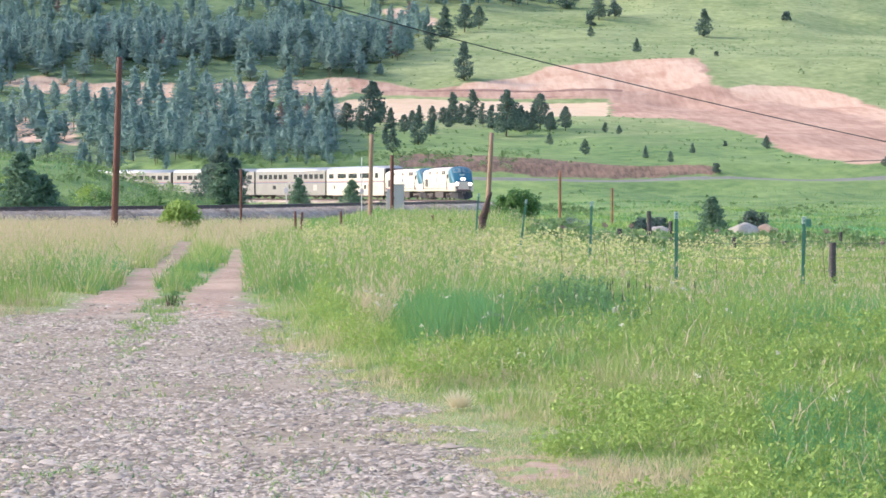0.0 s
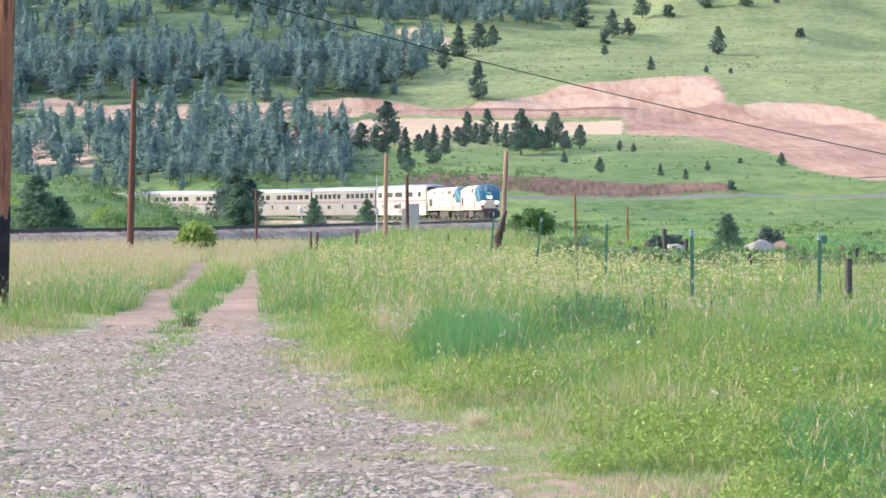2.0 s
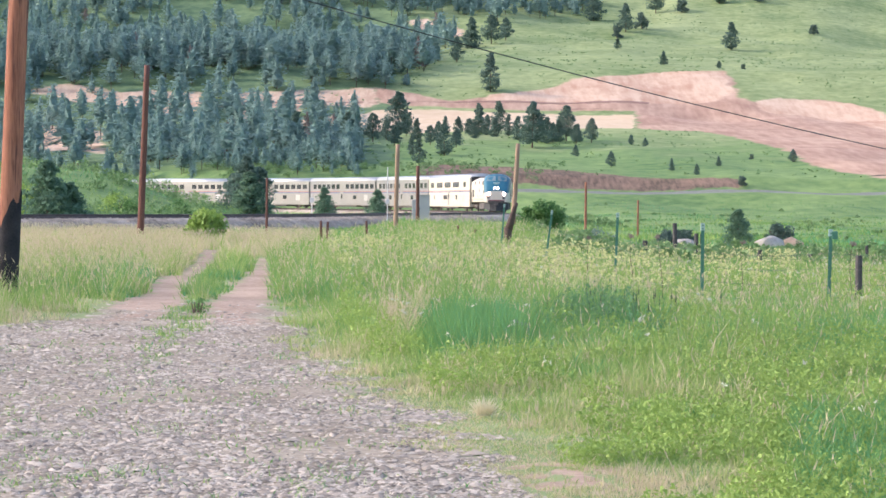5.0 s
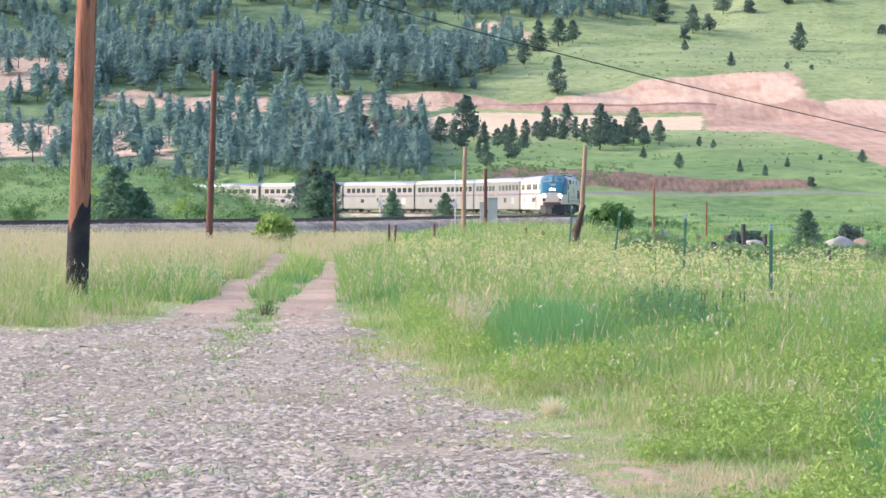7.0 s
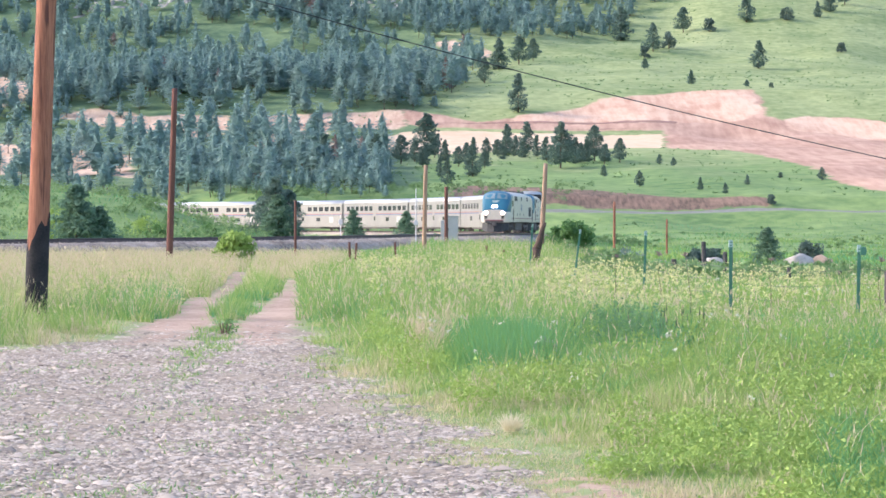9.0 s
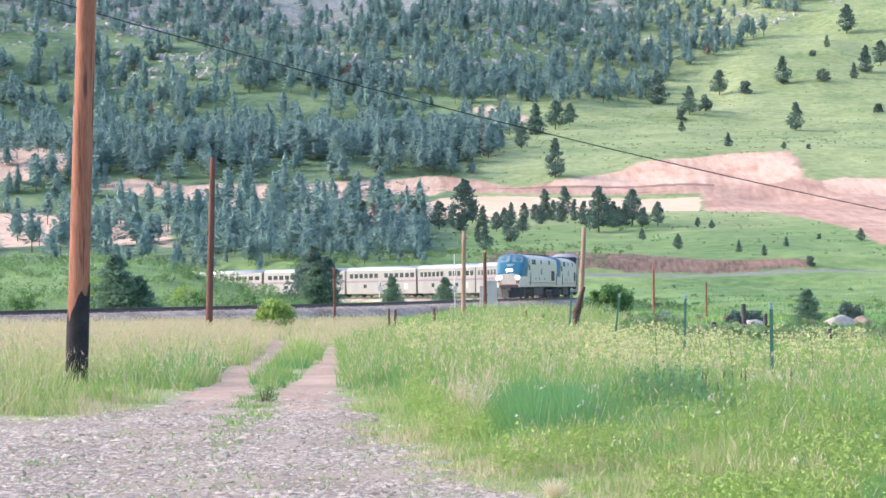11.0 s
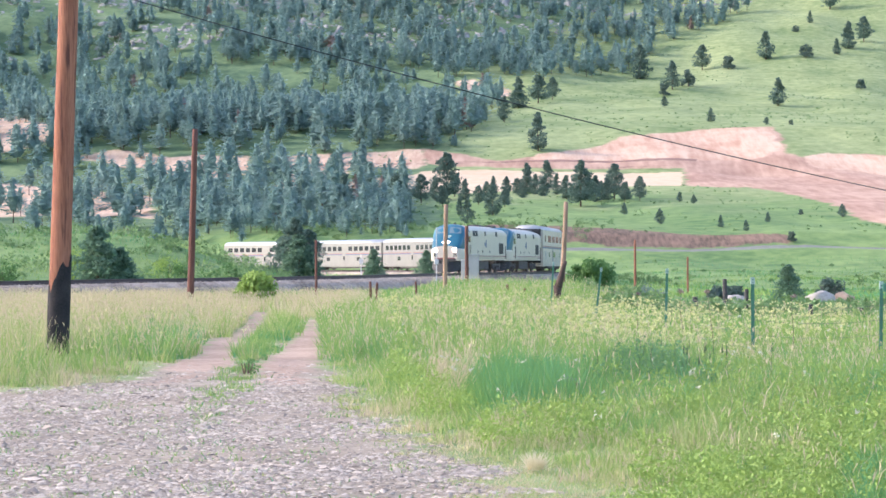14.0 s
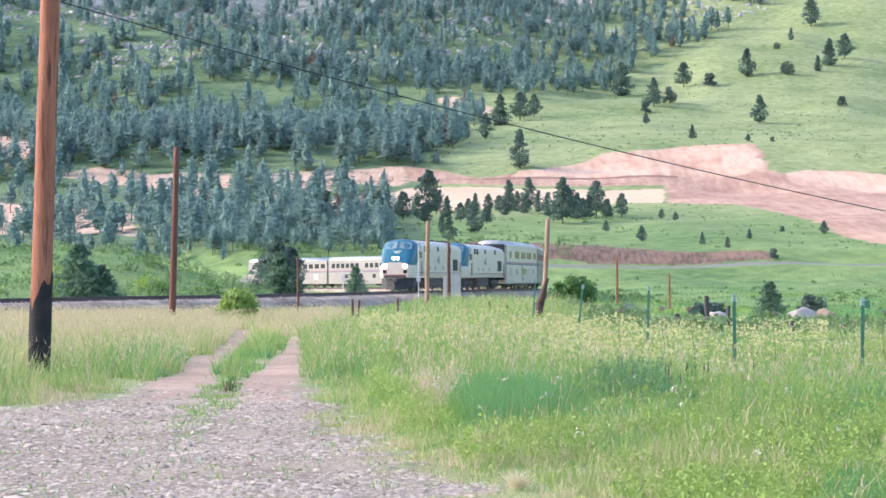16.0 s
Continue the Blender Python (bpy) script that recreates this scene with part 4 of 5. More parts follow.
def woodland_pine(rng, slim, bare, lean):
    """A ten-metre pine for the far woods: a dense inner crown and drooping boughs over it. Corner arrays."""
    def wide(t):
        return 10 * slim * min(1.0, 0.55 + t * 2.0) * max(0.04, 1.02 - t) ** lean

    out, rings = [], []
    for k in range(6):
        t = k / 5
        z = 10 * (bare + 0.06 + (0.92 - bare) * t)
        rings.append([(math.cos(a) * r, math.sin(a) * r, z + rng.uniform(-0.3, 0.3)) for a in (6.2832 * (j + 0.5 * (k % 2)) / 6 for j in range(6)) for r in [wide(t) * rng.uniform(0.22, 0.62)]])
    for p, q in zip(rings, rings[1:]):
        for j in range(6):
            out += [p[j], p[(j + 1) % 6], q[j], p[(j + 1) % 6], q[(j + 1) % 6], q[j]]
    for k in range(42):
        t = (k + rng.uniform(0, 1)) / 42
        a, reach = k * 2.4 + rng.uniform(-0.4, 0.4), wide(t) * rng.uniform(0.5, 1.4)
        z = 10 * (bare + (1 - bare) * t)
        u, v = np.array([math.cos(a), math.sin(a), 0]), np.array([-math.sin(a), math.cos(a), 0])
        for m in range(4):
            c = u * reach * (0.35 + 0.2 * m) + v * rng.uniform(-0.3, 0.3) * reach + (0, 0, z + rng.uniform(-0.25, 0.3))
            g = (0.30 + 0.19 * reach) * rng.uniform(0.6, 1.3)
            out += [tuple(c + u * g * 0.8 + (0, 0, rng.uniform(-0.45, 0.45))), tuple(c - u * g * 0.4 + v * g * 0.7 + (0, 0, rng.uniform(-0.1, 0.25))), tuple(c - u * g * 0.4 - v * g * 0.7 - (0, 0, rng.uniform(0.05, 0.4)))]
    for k in range(6):
        a = rng.uniform(0, 6.28)
        out += [(0, 0, 10.1), (math.cos(a) * 0.35, math.sin(a) * 0.35, 9.3), (math.cos(a + 1.3) * 0.35, math.sin(a + 1.3) * 0.35, 9.2)]
    return np.array(out, float)


def forest():
    rng = np.random.RandomState(5)
    kinds = [woodland_pine(rng, s, b, e) for s, b, e in ((0.29, 0.10, 0.85), (0.33, 0.14, 0.65), (0.37, 0.08, 0.8), (0.27, 0.22, 0.5), (0.31, 0.26, 0.45), (0.36, 0.05, 1.0), (0.44, 0.03, 0.5))]
    out, trunks, reds = [], [], []
    y = np.concatenate([rng.uniform(440, 760, 980), rng.uniform(722, 830, 560), rng.uniform(760, 1500, 3400), rng.uniform(1040, 1500, 1600), rng.uniform(440, 520, 150)])
    u = rng.uniform(-0.29, 0.19, len(y))
    # close young growth at the foot of the woods
    u[-150:] = rng.uniform(-0.12, -0.012, 150)
    x = u * y
    band = np.max([inside(x, y, b) for b in BANDS[:3] + BANDS[4:]] + [inside(x, y, BENCH), inside(x, y, CUT)], 0)
    line, _ = off_line(x, y)
    edge = np.interp(y, [450, 620, 700, 760, 1000, 1100, 1250, 1400, 1500], [-0.022, -0.017, -0.010, 0.006, 0.022, 0.070, 0.12, 0.16, 0.18])
    keep = rng.uniform(0, 1, len(y))
    clear = waves(x, y, 150, 31)
    dense = np.where(u < edge, 0.95, 0.0) * np.clip(1.15 - np.clip(clear - 0.35, 0, 1) * 1.7, 0.08, 1)
    dense *= np.where((y > 1000) & (u > 0.02), 0.9, 1)
    dense *= np.where(band > 1, np.where(x < -60, 0.3, 0.08), 1) * np.where((x > -12) & (y < 640) & (band > -10), 0.5, 1)
    # open glades high on the slope
    glade = np.minimum(((x + 88) / 30) ** 2 + ((y - 1030) / 55) ** 2, ((x + 185) / 24) ** 2 + ((y - 985) / 60) ** 2)
    dense *= np.where(glade < 1, 0.3, 1)
    # rocky ground carries fewer trees
    rock = waves(x, y, 120, 77) + 0.7 * waves(x, y, 28, 78)
    dense *= np.where((rock > 0.15) & (y > 1140 + np.clip(x, -60, 400) * 0.9), 0.4, 1)
    small = inside(x, y, BANDS[3]) > -4
    ok = (keep < dense) & (line > 14) & ~small & (x > -420)
    x, y = x[ok], y[ok]
    z = ground_z(x, y)
    for i in range(len(x)):
        h = rng.uniform(5.5, 12) if y[i] < 760 else rng.uniform(6.5, 12.5)
        if y[i] < 520:
            h *= np.interp(y[i], [440, 470, 520], [0.42, 0.6, 0.85])
        kind = rng.randint(7)
        if kind == 6:
            h *= 0.55
        s = h / 10
        a = rng.uniform(0, 6.28)
        ca, sa = math.cos(a) * s, math.sin(a) * s
        wx, tip = rng.uniform(0.95, 1.5), rng.normal(0, 0.02, 2)
        v = kinds[kind]
        w = np.stack([(v[:, 0] * ca - v[:, 1] * sa) * wx + tip[0] * v[:, 2] * s + x[i], (v[:, 0] * sa + v[:, 1] * ca) * wx + tip[1] * v[:, 2] * s + y[i], v[:, 2] * s + z[i]], 1)
        (reds if rng.uniform() < 0.012 else out).append(w)
        tr = 0.018 * h
        for k in range(3):
            a0, a1 = k * 2.094, (k + 1) * 2.094
            trunks.append([(x[i] + math.cos(a0) * tr, y[i] + math.sin(a0) * tr, z[i] - 0.3), (x[i] + math.cos(a1) * tr, y[i] + math.sin(a1) * tr, z[i] - 0.3), (x[i], y[i], z[i] + h * 0.85)])
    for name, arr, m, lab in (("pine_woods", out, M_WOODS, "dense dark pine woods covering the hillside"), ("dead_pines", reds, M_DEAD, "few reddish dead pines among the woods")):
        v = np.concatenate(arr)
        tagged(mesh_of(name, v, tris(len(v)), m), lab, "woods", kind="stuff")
    v = np.array(trunks).reshape(-1, 3)
    tagged(mesh_of("woodland_trunks", v, tris(len(v)), M_BARK), "brown trunks of the hillside pine woods", "trunks", kind="stuff")


forest()


def crags():
    rng = np.random.RandomState(8)
    vs, fs = [], []
    n = 16000
    u, y = rng.uniform(-0.25, 0.2, n), rng.uniform(1120, 1650, n)
    x = u * y
    w = waves(x, y, 120, 77) + 0.7 * waves(x, y, 28, 78)
    ok = (w > 0.0) & (y > 1140 + np.clip(x, -60, 400) * 0.9)
    x, y = x[ok], y[ok]
    z = ground_z(x, y)
    base = np.array([(1, 0.9, 0), (-0.9, 1, 0), (-1, -0.9, 0), (0.9, -1, 0), (0.8, 0.5, 1), (-0.5, 0.8, 0.9), (-0.8, -0.5, 1), (0.5, -0.7, 0.8)])
    tri = np.array([(0, 1, 5), (0, 5, 4), (1, 2, 6), (1, 6, 5), (2, 3, 7), (2, 7, 6), (3, 0, 4), (3, 4, 7), (4, 5, 6), (4, 6, 7)])
    for i in range(len(x)):
        s = 0.3 + 0.48 * rng.gamma(2.0, 0.6)
        b = (base + rng.normal(0, 0.22, base.shape)) * s * np.array([rng.uniform(0.7, 1.6), rng.uniform(0.6, 1.1), rng.uniform(0.4, 1.3)])
        a = rng.uniform(0, 6.28)
        b = b @ np.array([(math.cos(a), math.sin(a), 0), (-math.sin(a), math.cos(a), 0), (0, 0, 1)])
        b[:, 2] += 0.35 * b[:, 1] - 0.3 * s
        fs.append(tri + 8 * i)
        vs.append(b + (x[i], y[i], z[i]))
    tagged(mesh_of("rock_outcrops", np.concatenate(vs), np.concatenate(fs), M_CRAG), "pale grey rock outcrops high on the slope", "rocks", kind="stuff")


crags()


def shrub(name, label, x, y, H, wide, material, seed, lobes=16, per=40, size=0.07, group="", sink=0.05):
    rng = np.random.RandomState(seed)
    root = new(name)
    bm = bmesh.new()
    rnd = random.Random(seed)
    for k in range(5):
        a = rnd.uniform(0, 6.28)
        rod(bm, (0, 0, -0.1), (math.cos(a) * wide * 0.45, math.sin(a) * wide * 0.45, H * 0.6), 0.02 + 0.01 * H, 0.006, 5)
    part("stems", bm, M_BARK, root)
    v = bush_leaves(rng, H, wide, lobes, per, size)
    c = mesh_of("foliage", v, tris(len(v)), material)
    c.parent = root
    root.location = (x, y, gz(x, y) - sink)
    tagged(root, label, "shrub", group)
    return root


# shrubs near the railway and in the meadow
shrub("shrub", "fresh green leafy shrub below the ballast bed", -8.6, 100, 1.7, 1.15, M_WEED, 61, 44, 80, 0.11)
shrub("shrub", "dense dark green shrub beside the old fence posts", 8.0, 148, 2.9, 1.6, M_SHRUB, 62, 60, 110, 0.11)
shrub("shrub", "low grey-green shrub beside the old fence posts", 11.6, 150, 1.3, 1.2, M_SAGE, 63, 14, 40, 0.08)
for x, y, H, w, s in ((23.4, 153, 1.8, 1.3, 65), (16.9, 150, 1.4, 1.0, 66), (15.9, 149, 1.2, 0.9, 68)):
    shrub("shrub", "small dark juniper shrub in the meadow", x, y, H, w, M_JUNIPER, s, 26, 60, 0.10, "juniper shrubs in the meadow")
for x, y, H, w, s in ((-30.0, 205, 2.6, 1.7, 81), (-25.2, 214, 2.4, 1.5, 82), (-34.5, 210, 2.2, 1.6, 83), (-41, 215, 2.3, 1.9, 84), (-27.8, 226, 3.0, 2.0, 85), (-22.8, 220, 2.0, 1.2, 86), (-37, 228, 2.8, 2.0, 87)):
    shrub("shrub", "leafy green shrub on the brushy mound", x, y, H, w, M_WEED if s % 2 else M_SHRUB, s, 24, 60, 0.11, "shrubs on the mound")
shrub("shrub", "green willow shrub at the edge of the woods", -22.5, 232, 2.6, 1.6, M_SHRUB, 67, 22, 60, 0.11)
shrub("sage_bush", "grey-green sage bush among the grass", 1.14, 25.7, 0.46, 0.2, M_SAGE, 70, 22, 46, 0.018)
shrub("sage_bush", "small green tuft between the wheel ruts", -3.0, 33.5, 0.34, 0.20, M_SHRUB, 71, 10, 26, 0.02)


def brush():
    """Low tangled brush on the mound beyond the track and along the meadow's edges."""
    rng = np.random.RandomState(21)
    out = []
    spots = []
    for k in range(420):
        spots.append((rng.uniform(-75, -20), rng.uniform(205, 330), rng.uniform(0.9, 2.4)))
    for k in range(110):
        spots.append((rng.uniform(-40, 30), rng.uniform(436, 470), rng.uniform(0.7, 2.2)))
    for k in range(170):
        spots.append((rng.uniform(6, 28), rng.uniform(82, 120), rng.uniform(0.35, 0.9)))
    for k in range(240):
        spots.append((rng.uniform(9, 75), rng.uniform(125, 415), rng.uniform(0.2, 0.75)))
    for k in range(50):
        spots.append((rng.uniform(-2, 26), rng.uniform(300, 345), rng.uniform(0.5, 1.6)))
    for x, y, h in spots:
        if off_line(x, y)[0][0] < 9 or (y > 425 and y < 438):
            continue
        v = bush_leaves(rng, h, h * rng.uniform(0.7, 1.3), 9, 16, 0.09 + 0.035 * h)
        out.append(v + np.array([x, y, gz(x, y) - 0.1]))
    v = np.concatenate(out)
    tagged(mesh_of("low_brush", v, tris(len(v)), M_BRUSH), "low tangled green brush beyond the railway", "brush", kind="stuff")


brush()


# ---- grass ----
def grass():
    rng = np.random.RandomState(3)

    def blades(x, y, h, w, tint, lean=0.45, simple=False, toward=None):
        n = len(x)
        z = ground_z(x, y) - 0.02
        a, b = rng.uniform(0, 6.28, n), rng.uniform(0, 6.28, n)
        if toward is not None:
            b = toward + rng.normal(0, 0.7, n)
        l = h * lean * rng.uniform(0.2, 1.2, n)
        dx, dy = np.cos(a) * w / 2, np.sin(a) * w / 2
        lx, ly = np.cos(b) * l, np.sin(b) * l
        P = np.empty((n, 5, 3))
        for k, (sx, t) in enumerate(((-1, 0), (1, 0), (0.8, 0.55), (-0.8, 0.55), (0, 1))):
            P[:, k, 0] = x + sx * dx + lx * t * t
            P[:, k, 1] = y + sx * dy + ly * t * t
            P[:, k, 2] = z + h * t * (1 - 0.12 * t)
        if simple:
            return P[:, [0, 1, 4]].reshape(-1, 3), np.arange(3 * n).reshape(-1, 3), np.repeat(tint, 3), P[:, 4]
        i = np.arange(n)[:, None] * 5
        F = np.concatenate([i + [0, 1, 2], i + [0, 2, 3], i + [3, 2, 4]])
        return P.reshape(-1, 3), F, np.repeat(tint, 5), P[:, 4]

    def seed_heads(tips, y, tint):
        """Loose feathery heads on the stalks: two crossed slips each."""
        n = len(tips)
        V = []
        for k in range(2):
            a = rng.uniform(0, 6.28, n)
            r = (0.004 + 0.00022 * y) * rng.uniform(0.7, 1.5, n)
            d = np.stack([np.cos(a) * r, np.sin(a) * r, np.zeros(n)], 1)
            up = np.stack([rng.normal(0, 0.02, n), rng.normal(0, 0.02, n), rng.uniform(0.03, 0.07, n)], 1)
            V.append(np.stack([tips - up * 0.7 - d * 0.3, tips + d, tips + up], 1).reshape(-1, 3))
        return np.concatenate(V), np.arange(6 * n).reshape(-1, 3), np.tile(np.repeat(tint, 3), 2), None

    def field(n, d0, d1, u0, u1):
        y = np.exp(rng.uniform(math.log(d0), math.log(d1), n))
        return rng.uniform(u0, u1, n) * y, y

    # tufts: every tuft has its own height, colour and spread
    nt = 40000
    tx, ty = field(nt, 9.0, 135, -0.27, 0.27)
    spread = rng.uniform(0.03, 0.11, nt) * (0.6 + ty / 32)
    vigour = np.clip(rng.lognormal(-0.05, 0.34, nt), 0.35, 2.0)
    hue = rng.normal(0, 0.10, nt)
    per = 16
    k = np.repeat(np.arange(nt), per)
    ox, oy = rng.normal(0, 1, len(k)) * spread[k], rng.normal(0, 1, len(k)) * spread[k] * 1.3
    x, y = tx[k] + ox, ty[k] + oy
    g = inside(x, y, GRAVEL) + 0.35 * waves(x, y, 1.6, 41) * np.clip(y / 18, 0.4, 1) + 0.4 * waves(x, y, 1.1, 49) * (x < -4.4)
    b = 0.7 * inside(x, y, BARE) + 0.10 * waves(x, y, 0.3, 50)
    rt = np.max([inside(x, y, q) for q in RUTS], 0) + (0.13 * waves(x, y, 1.3, 42) + 0.11 * waves(x, y, 5, 48)) * np.clip(1.9 - y / 40, 0.35, 1)
    line, _ = off_line(x, y)
    crown = inside(x, y, STRIP)
    keep = (g < 0.05) & (b < 0.05) & (rt < 0) & (line > 5.4)
    thin = rng.uniform(0, 1, len(x))
    keep &= ~((g > -0.5) & (thin > 0.8) & (x > -4))
    keep &= ~((inside(x, y, [(-1.7, 29), (-4.4, 29), (-4.4, 33), (-2.0, 33.5)]) > -0.1) & (thin > 0.3 + 0.4 * waves(x, y, 2, 43)))
    x, y, g, k, rt, crown, ox, oy = (q[keep] for q in (x, y, g, k, rt, crown, ox, oy))
    n = len(x)
    away = np.clip(-g / 2.2, 0, 1)
    left = np.clip((-x - 4.2) / 0.6, 0, 1)
    patch, broad = waves(x, y, 3.2, 44), waves(x, y, 14, 45)
    h = (0.06 + 0.31 * away ** 0.9) * (0.6 + 0.4 * np.clip((y - 13) / 12, 0, 1)) * (1 + 0.24 * patch + 0.16 * broad) * vigour[k] * rng.uniform(0.55, 1.2, n)
    h = np.where(crown > 0, 0.27 * (0.8 + 0.45 * waves(x, y, 2.4, 56)) * np.clip(0.35 + crown / 0.3, 0.3, 1.1) * vigour[k] * rng.uniform(0.5, 1.2, n), h)
    h *= 1 - 0.35 * np.clip(1 + rt / 0.2, 0, 1)
    h *= np.interp(y, [9, 17, 23, 26], [0.45, 0.5, 0.75, 1.0])
    h *= 1 + 0.25 * left * (y > 30)
    lush = np.clip(0.35 + inside(x, y, LUSH) / 0.5, 0, 1)
    rank = np.clip(1.3 - ((x - 2.2) / 0.85) ** 2 - ((y - 28.5) / 2.4) ** 2, 0, 1)
    russet = np.clip(1.2 - ((x + 0.12) / 0.16) ** 2 - ((y - 27) / 1.6) ** 2, 0, 1)
    corner = np.clip((x - 0.148 * y) / (0.015 * y), 0, 1) * np.clip((19 - y) / 3, 0, 1)
    h *= 1 - 0.40 * np.clip((x - 0.04 * y) / (0.03 * y), 0, 1) * np.clip((y - 34) / 10, 0, 1)
    h = np.where(lush > 0.3, np.maximum(h, 0.60 * lush * rng.uniform(0.55, 1.1, n) * (0.85 + 0.22 * waves(x, y, 0.8, 60))), h) * (1 + 0.7 * rank * (vigour[k] > 0.9)) * (1 + 0.5 * corner)
    h = np.clip(h, 0.045, 0.85)
    tint = 0.33 + hue[k] + 0.13 * waves(x, y, 0.9, 58) * (y < 45) + 0.13 * patch + 0.08 * broad + 0.06 * rng.normal(size=n)
    tint += 0.22 * np.clip(1 - away * 1.5, 0, 1) * (crown < 0)
    edge_dry = left * np.clip(1.2 + g / 0.9, 0, 1)
    h *= 1 - 0.5 * edge_dry
    tint += 0.22 * edge_dry + 0.17 * left + 0.10 * left * waves(x, y, 4, 65) + 0.22 * left * np.clip((y - 46) / 30, 0, 1) + 0.06 * np.clip((y - 40) / 40, 0, 1)
    tint += 0.12 * np.clip((26 - y) / 9, 0, 1) * (1 - corner) + 0.05 * np.clip(crown / 0.2, 0, 1) + 0.17 * np.clip((23 - y) / 5, 0, 1) * (1 - corner)
    tint = tint * (1 - 0.85 * lush) + (0.10 + 0.08 * waves(x, y, 0.7, 59)) * lush
    tint = tint * (1 - 0.6 * rank) + 0.16 * rank
    tint = tint * (1 - 0.8 * corner) + 0.08 * corner
    # sage-green drift along the left rut
    sage = np.clip(1.2 - ((x + 5.5) / 0.8) ** 2 - ((y - 44) / 6) ** 2, 0, 1)
    tint -= 0.30 * sage
    dry = rng.uniform(0, 1, n)
    head = dry < (0.012 + 0.17 * left * np.clip((y - 36) / 22, 0, 1) + 0.035 * (y > 30)) * away * (1 - 0.8 * lush) * (crown < 0) + 0.75 * russet
    tint = np.where(head, 0.86 + 0.12 * rng.normal(size=n), tint)
    h = np.where(head, np.clip(h * 1.35, 0.1, 0.8), h) * (1 + 0.6 * russet)
    w = (0.0024 + 0.00030 * y) * rng.uniform(0.7, 1.5, n)
    tint = np.clip(tint, 0, 1)
    out = np.arctan2(oy, ox)
    c = y < 22
    sets = []
    for q, flat in ((c, False), (~c, True)):
        sets.append(blades(x[q], y[q], h[q], w[q] * (1.25 if flat else 1), tint[q], 0.62, flat, out[q]))
        tops = sets[-1][3][head[q]]
        sets.append(seed_heads(tops, tops[:, 1], np.clip(rng.normal(0.93, 0.06, len(tops)), 0, 1)))
    # weeds in the gravel
    cx, cy = field(260, 10, 29, -0.2, 0.04)
    cx, cy = np.repeat(cx, 26), np.repeat(cy, 26)
    cx, cy = cx + rng.normal(0, 0.10, len(cx)), cy + rng.normal(0, 0.16, len(cy))
    ok = inside(cx, cy, GRAVEL) > 0
    cx, cy = cx[ok], cy[ok]
    sets.append(blades(cx, cy, rng.uniform(0.02, 0.075, len(cx)), rng.uniform(0.005, 0.014, len(cx)), np.clip(rng.normal(0.32, 0.12, len(cx)), 0, 1), 0.9))
    # sparse growth on the crown between the ruts
    cy = rng.uniform(19, 35, 80)
    cx = -2.35 - (cy - 20) * 0.055 + rng.normal(0, 0.16, 80)
    cx, cy = np.repeat(cx, 34), np.repeat(cy, 34)
    cx, cy = cx + rng.normal(0, 0.07, len(cx)), cy + rng.normal(0, 0.18, len(cy))
    sets.append(blades(cx, cy, rng.uniform(0.03, 0.13, len(cx)) * np.clip((cy - 14) / 18, 0.3, 1), rng.uniform(0.006, 0.014, len(cx)), np.clip(rng.normal(0.38, 0.14, len(cx)), 0, 1), 0.7))
    # coarse tufts over the far meadow
    x, y = field(75000, 125, 420, -0.26, 0.27)
    line, _ = off_line(x, y)
    ok = line > 5.6
    x, y = x[ok], y[ok]
    t = 0.29 + 0.2 * waves(x, y, 40, 46) + 0.10 * waves(x, y, 9, 47) + rng.normal(0, 0.06, len(x))
    sets.append(blades(x, y, rng.uniform(0.15, 0.5, len(x)), rng.uniform(0.06, 0.16, len(x)), np.clip(t, 0, 1), simple=True))
    off, V, F, T = 0, [], [], []
    for v, f, q, _ in sets:
        V.append(v), F.append(f + off), T.append(q)
        off += len(v)
    tagged(mesh_of("meadow_grass", np.concatenate(V), np.concatenate(F), M_GRASS, dict(tint=np.concatenate(T))), "tall uneven green and straw-coloured meadow grass", "grass", kind="stuff")


grass()


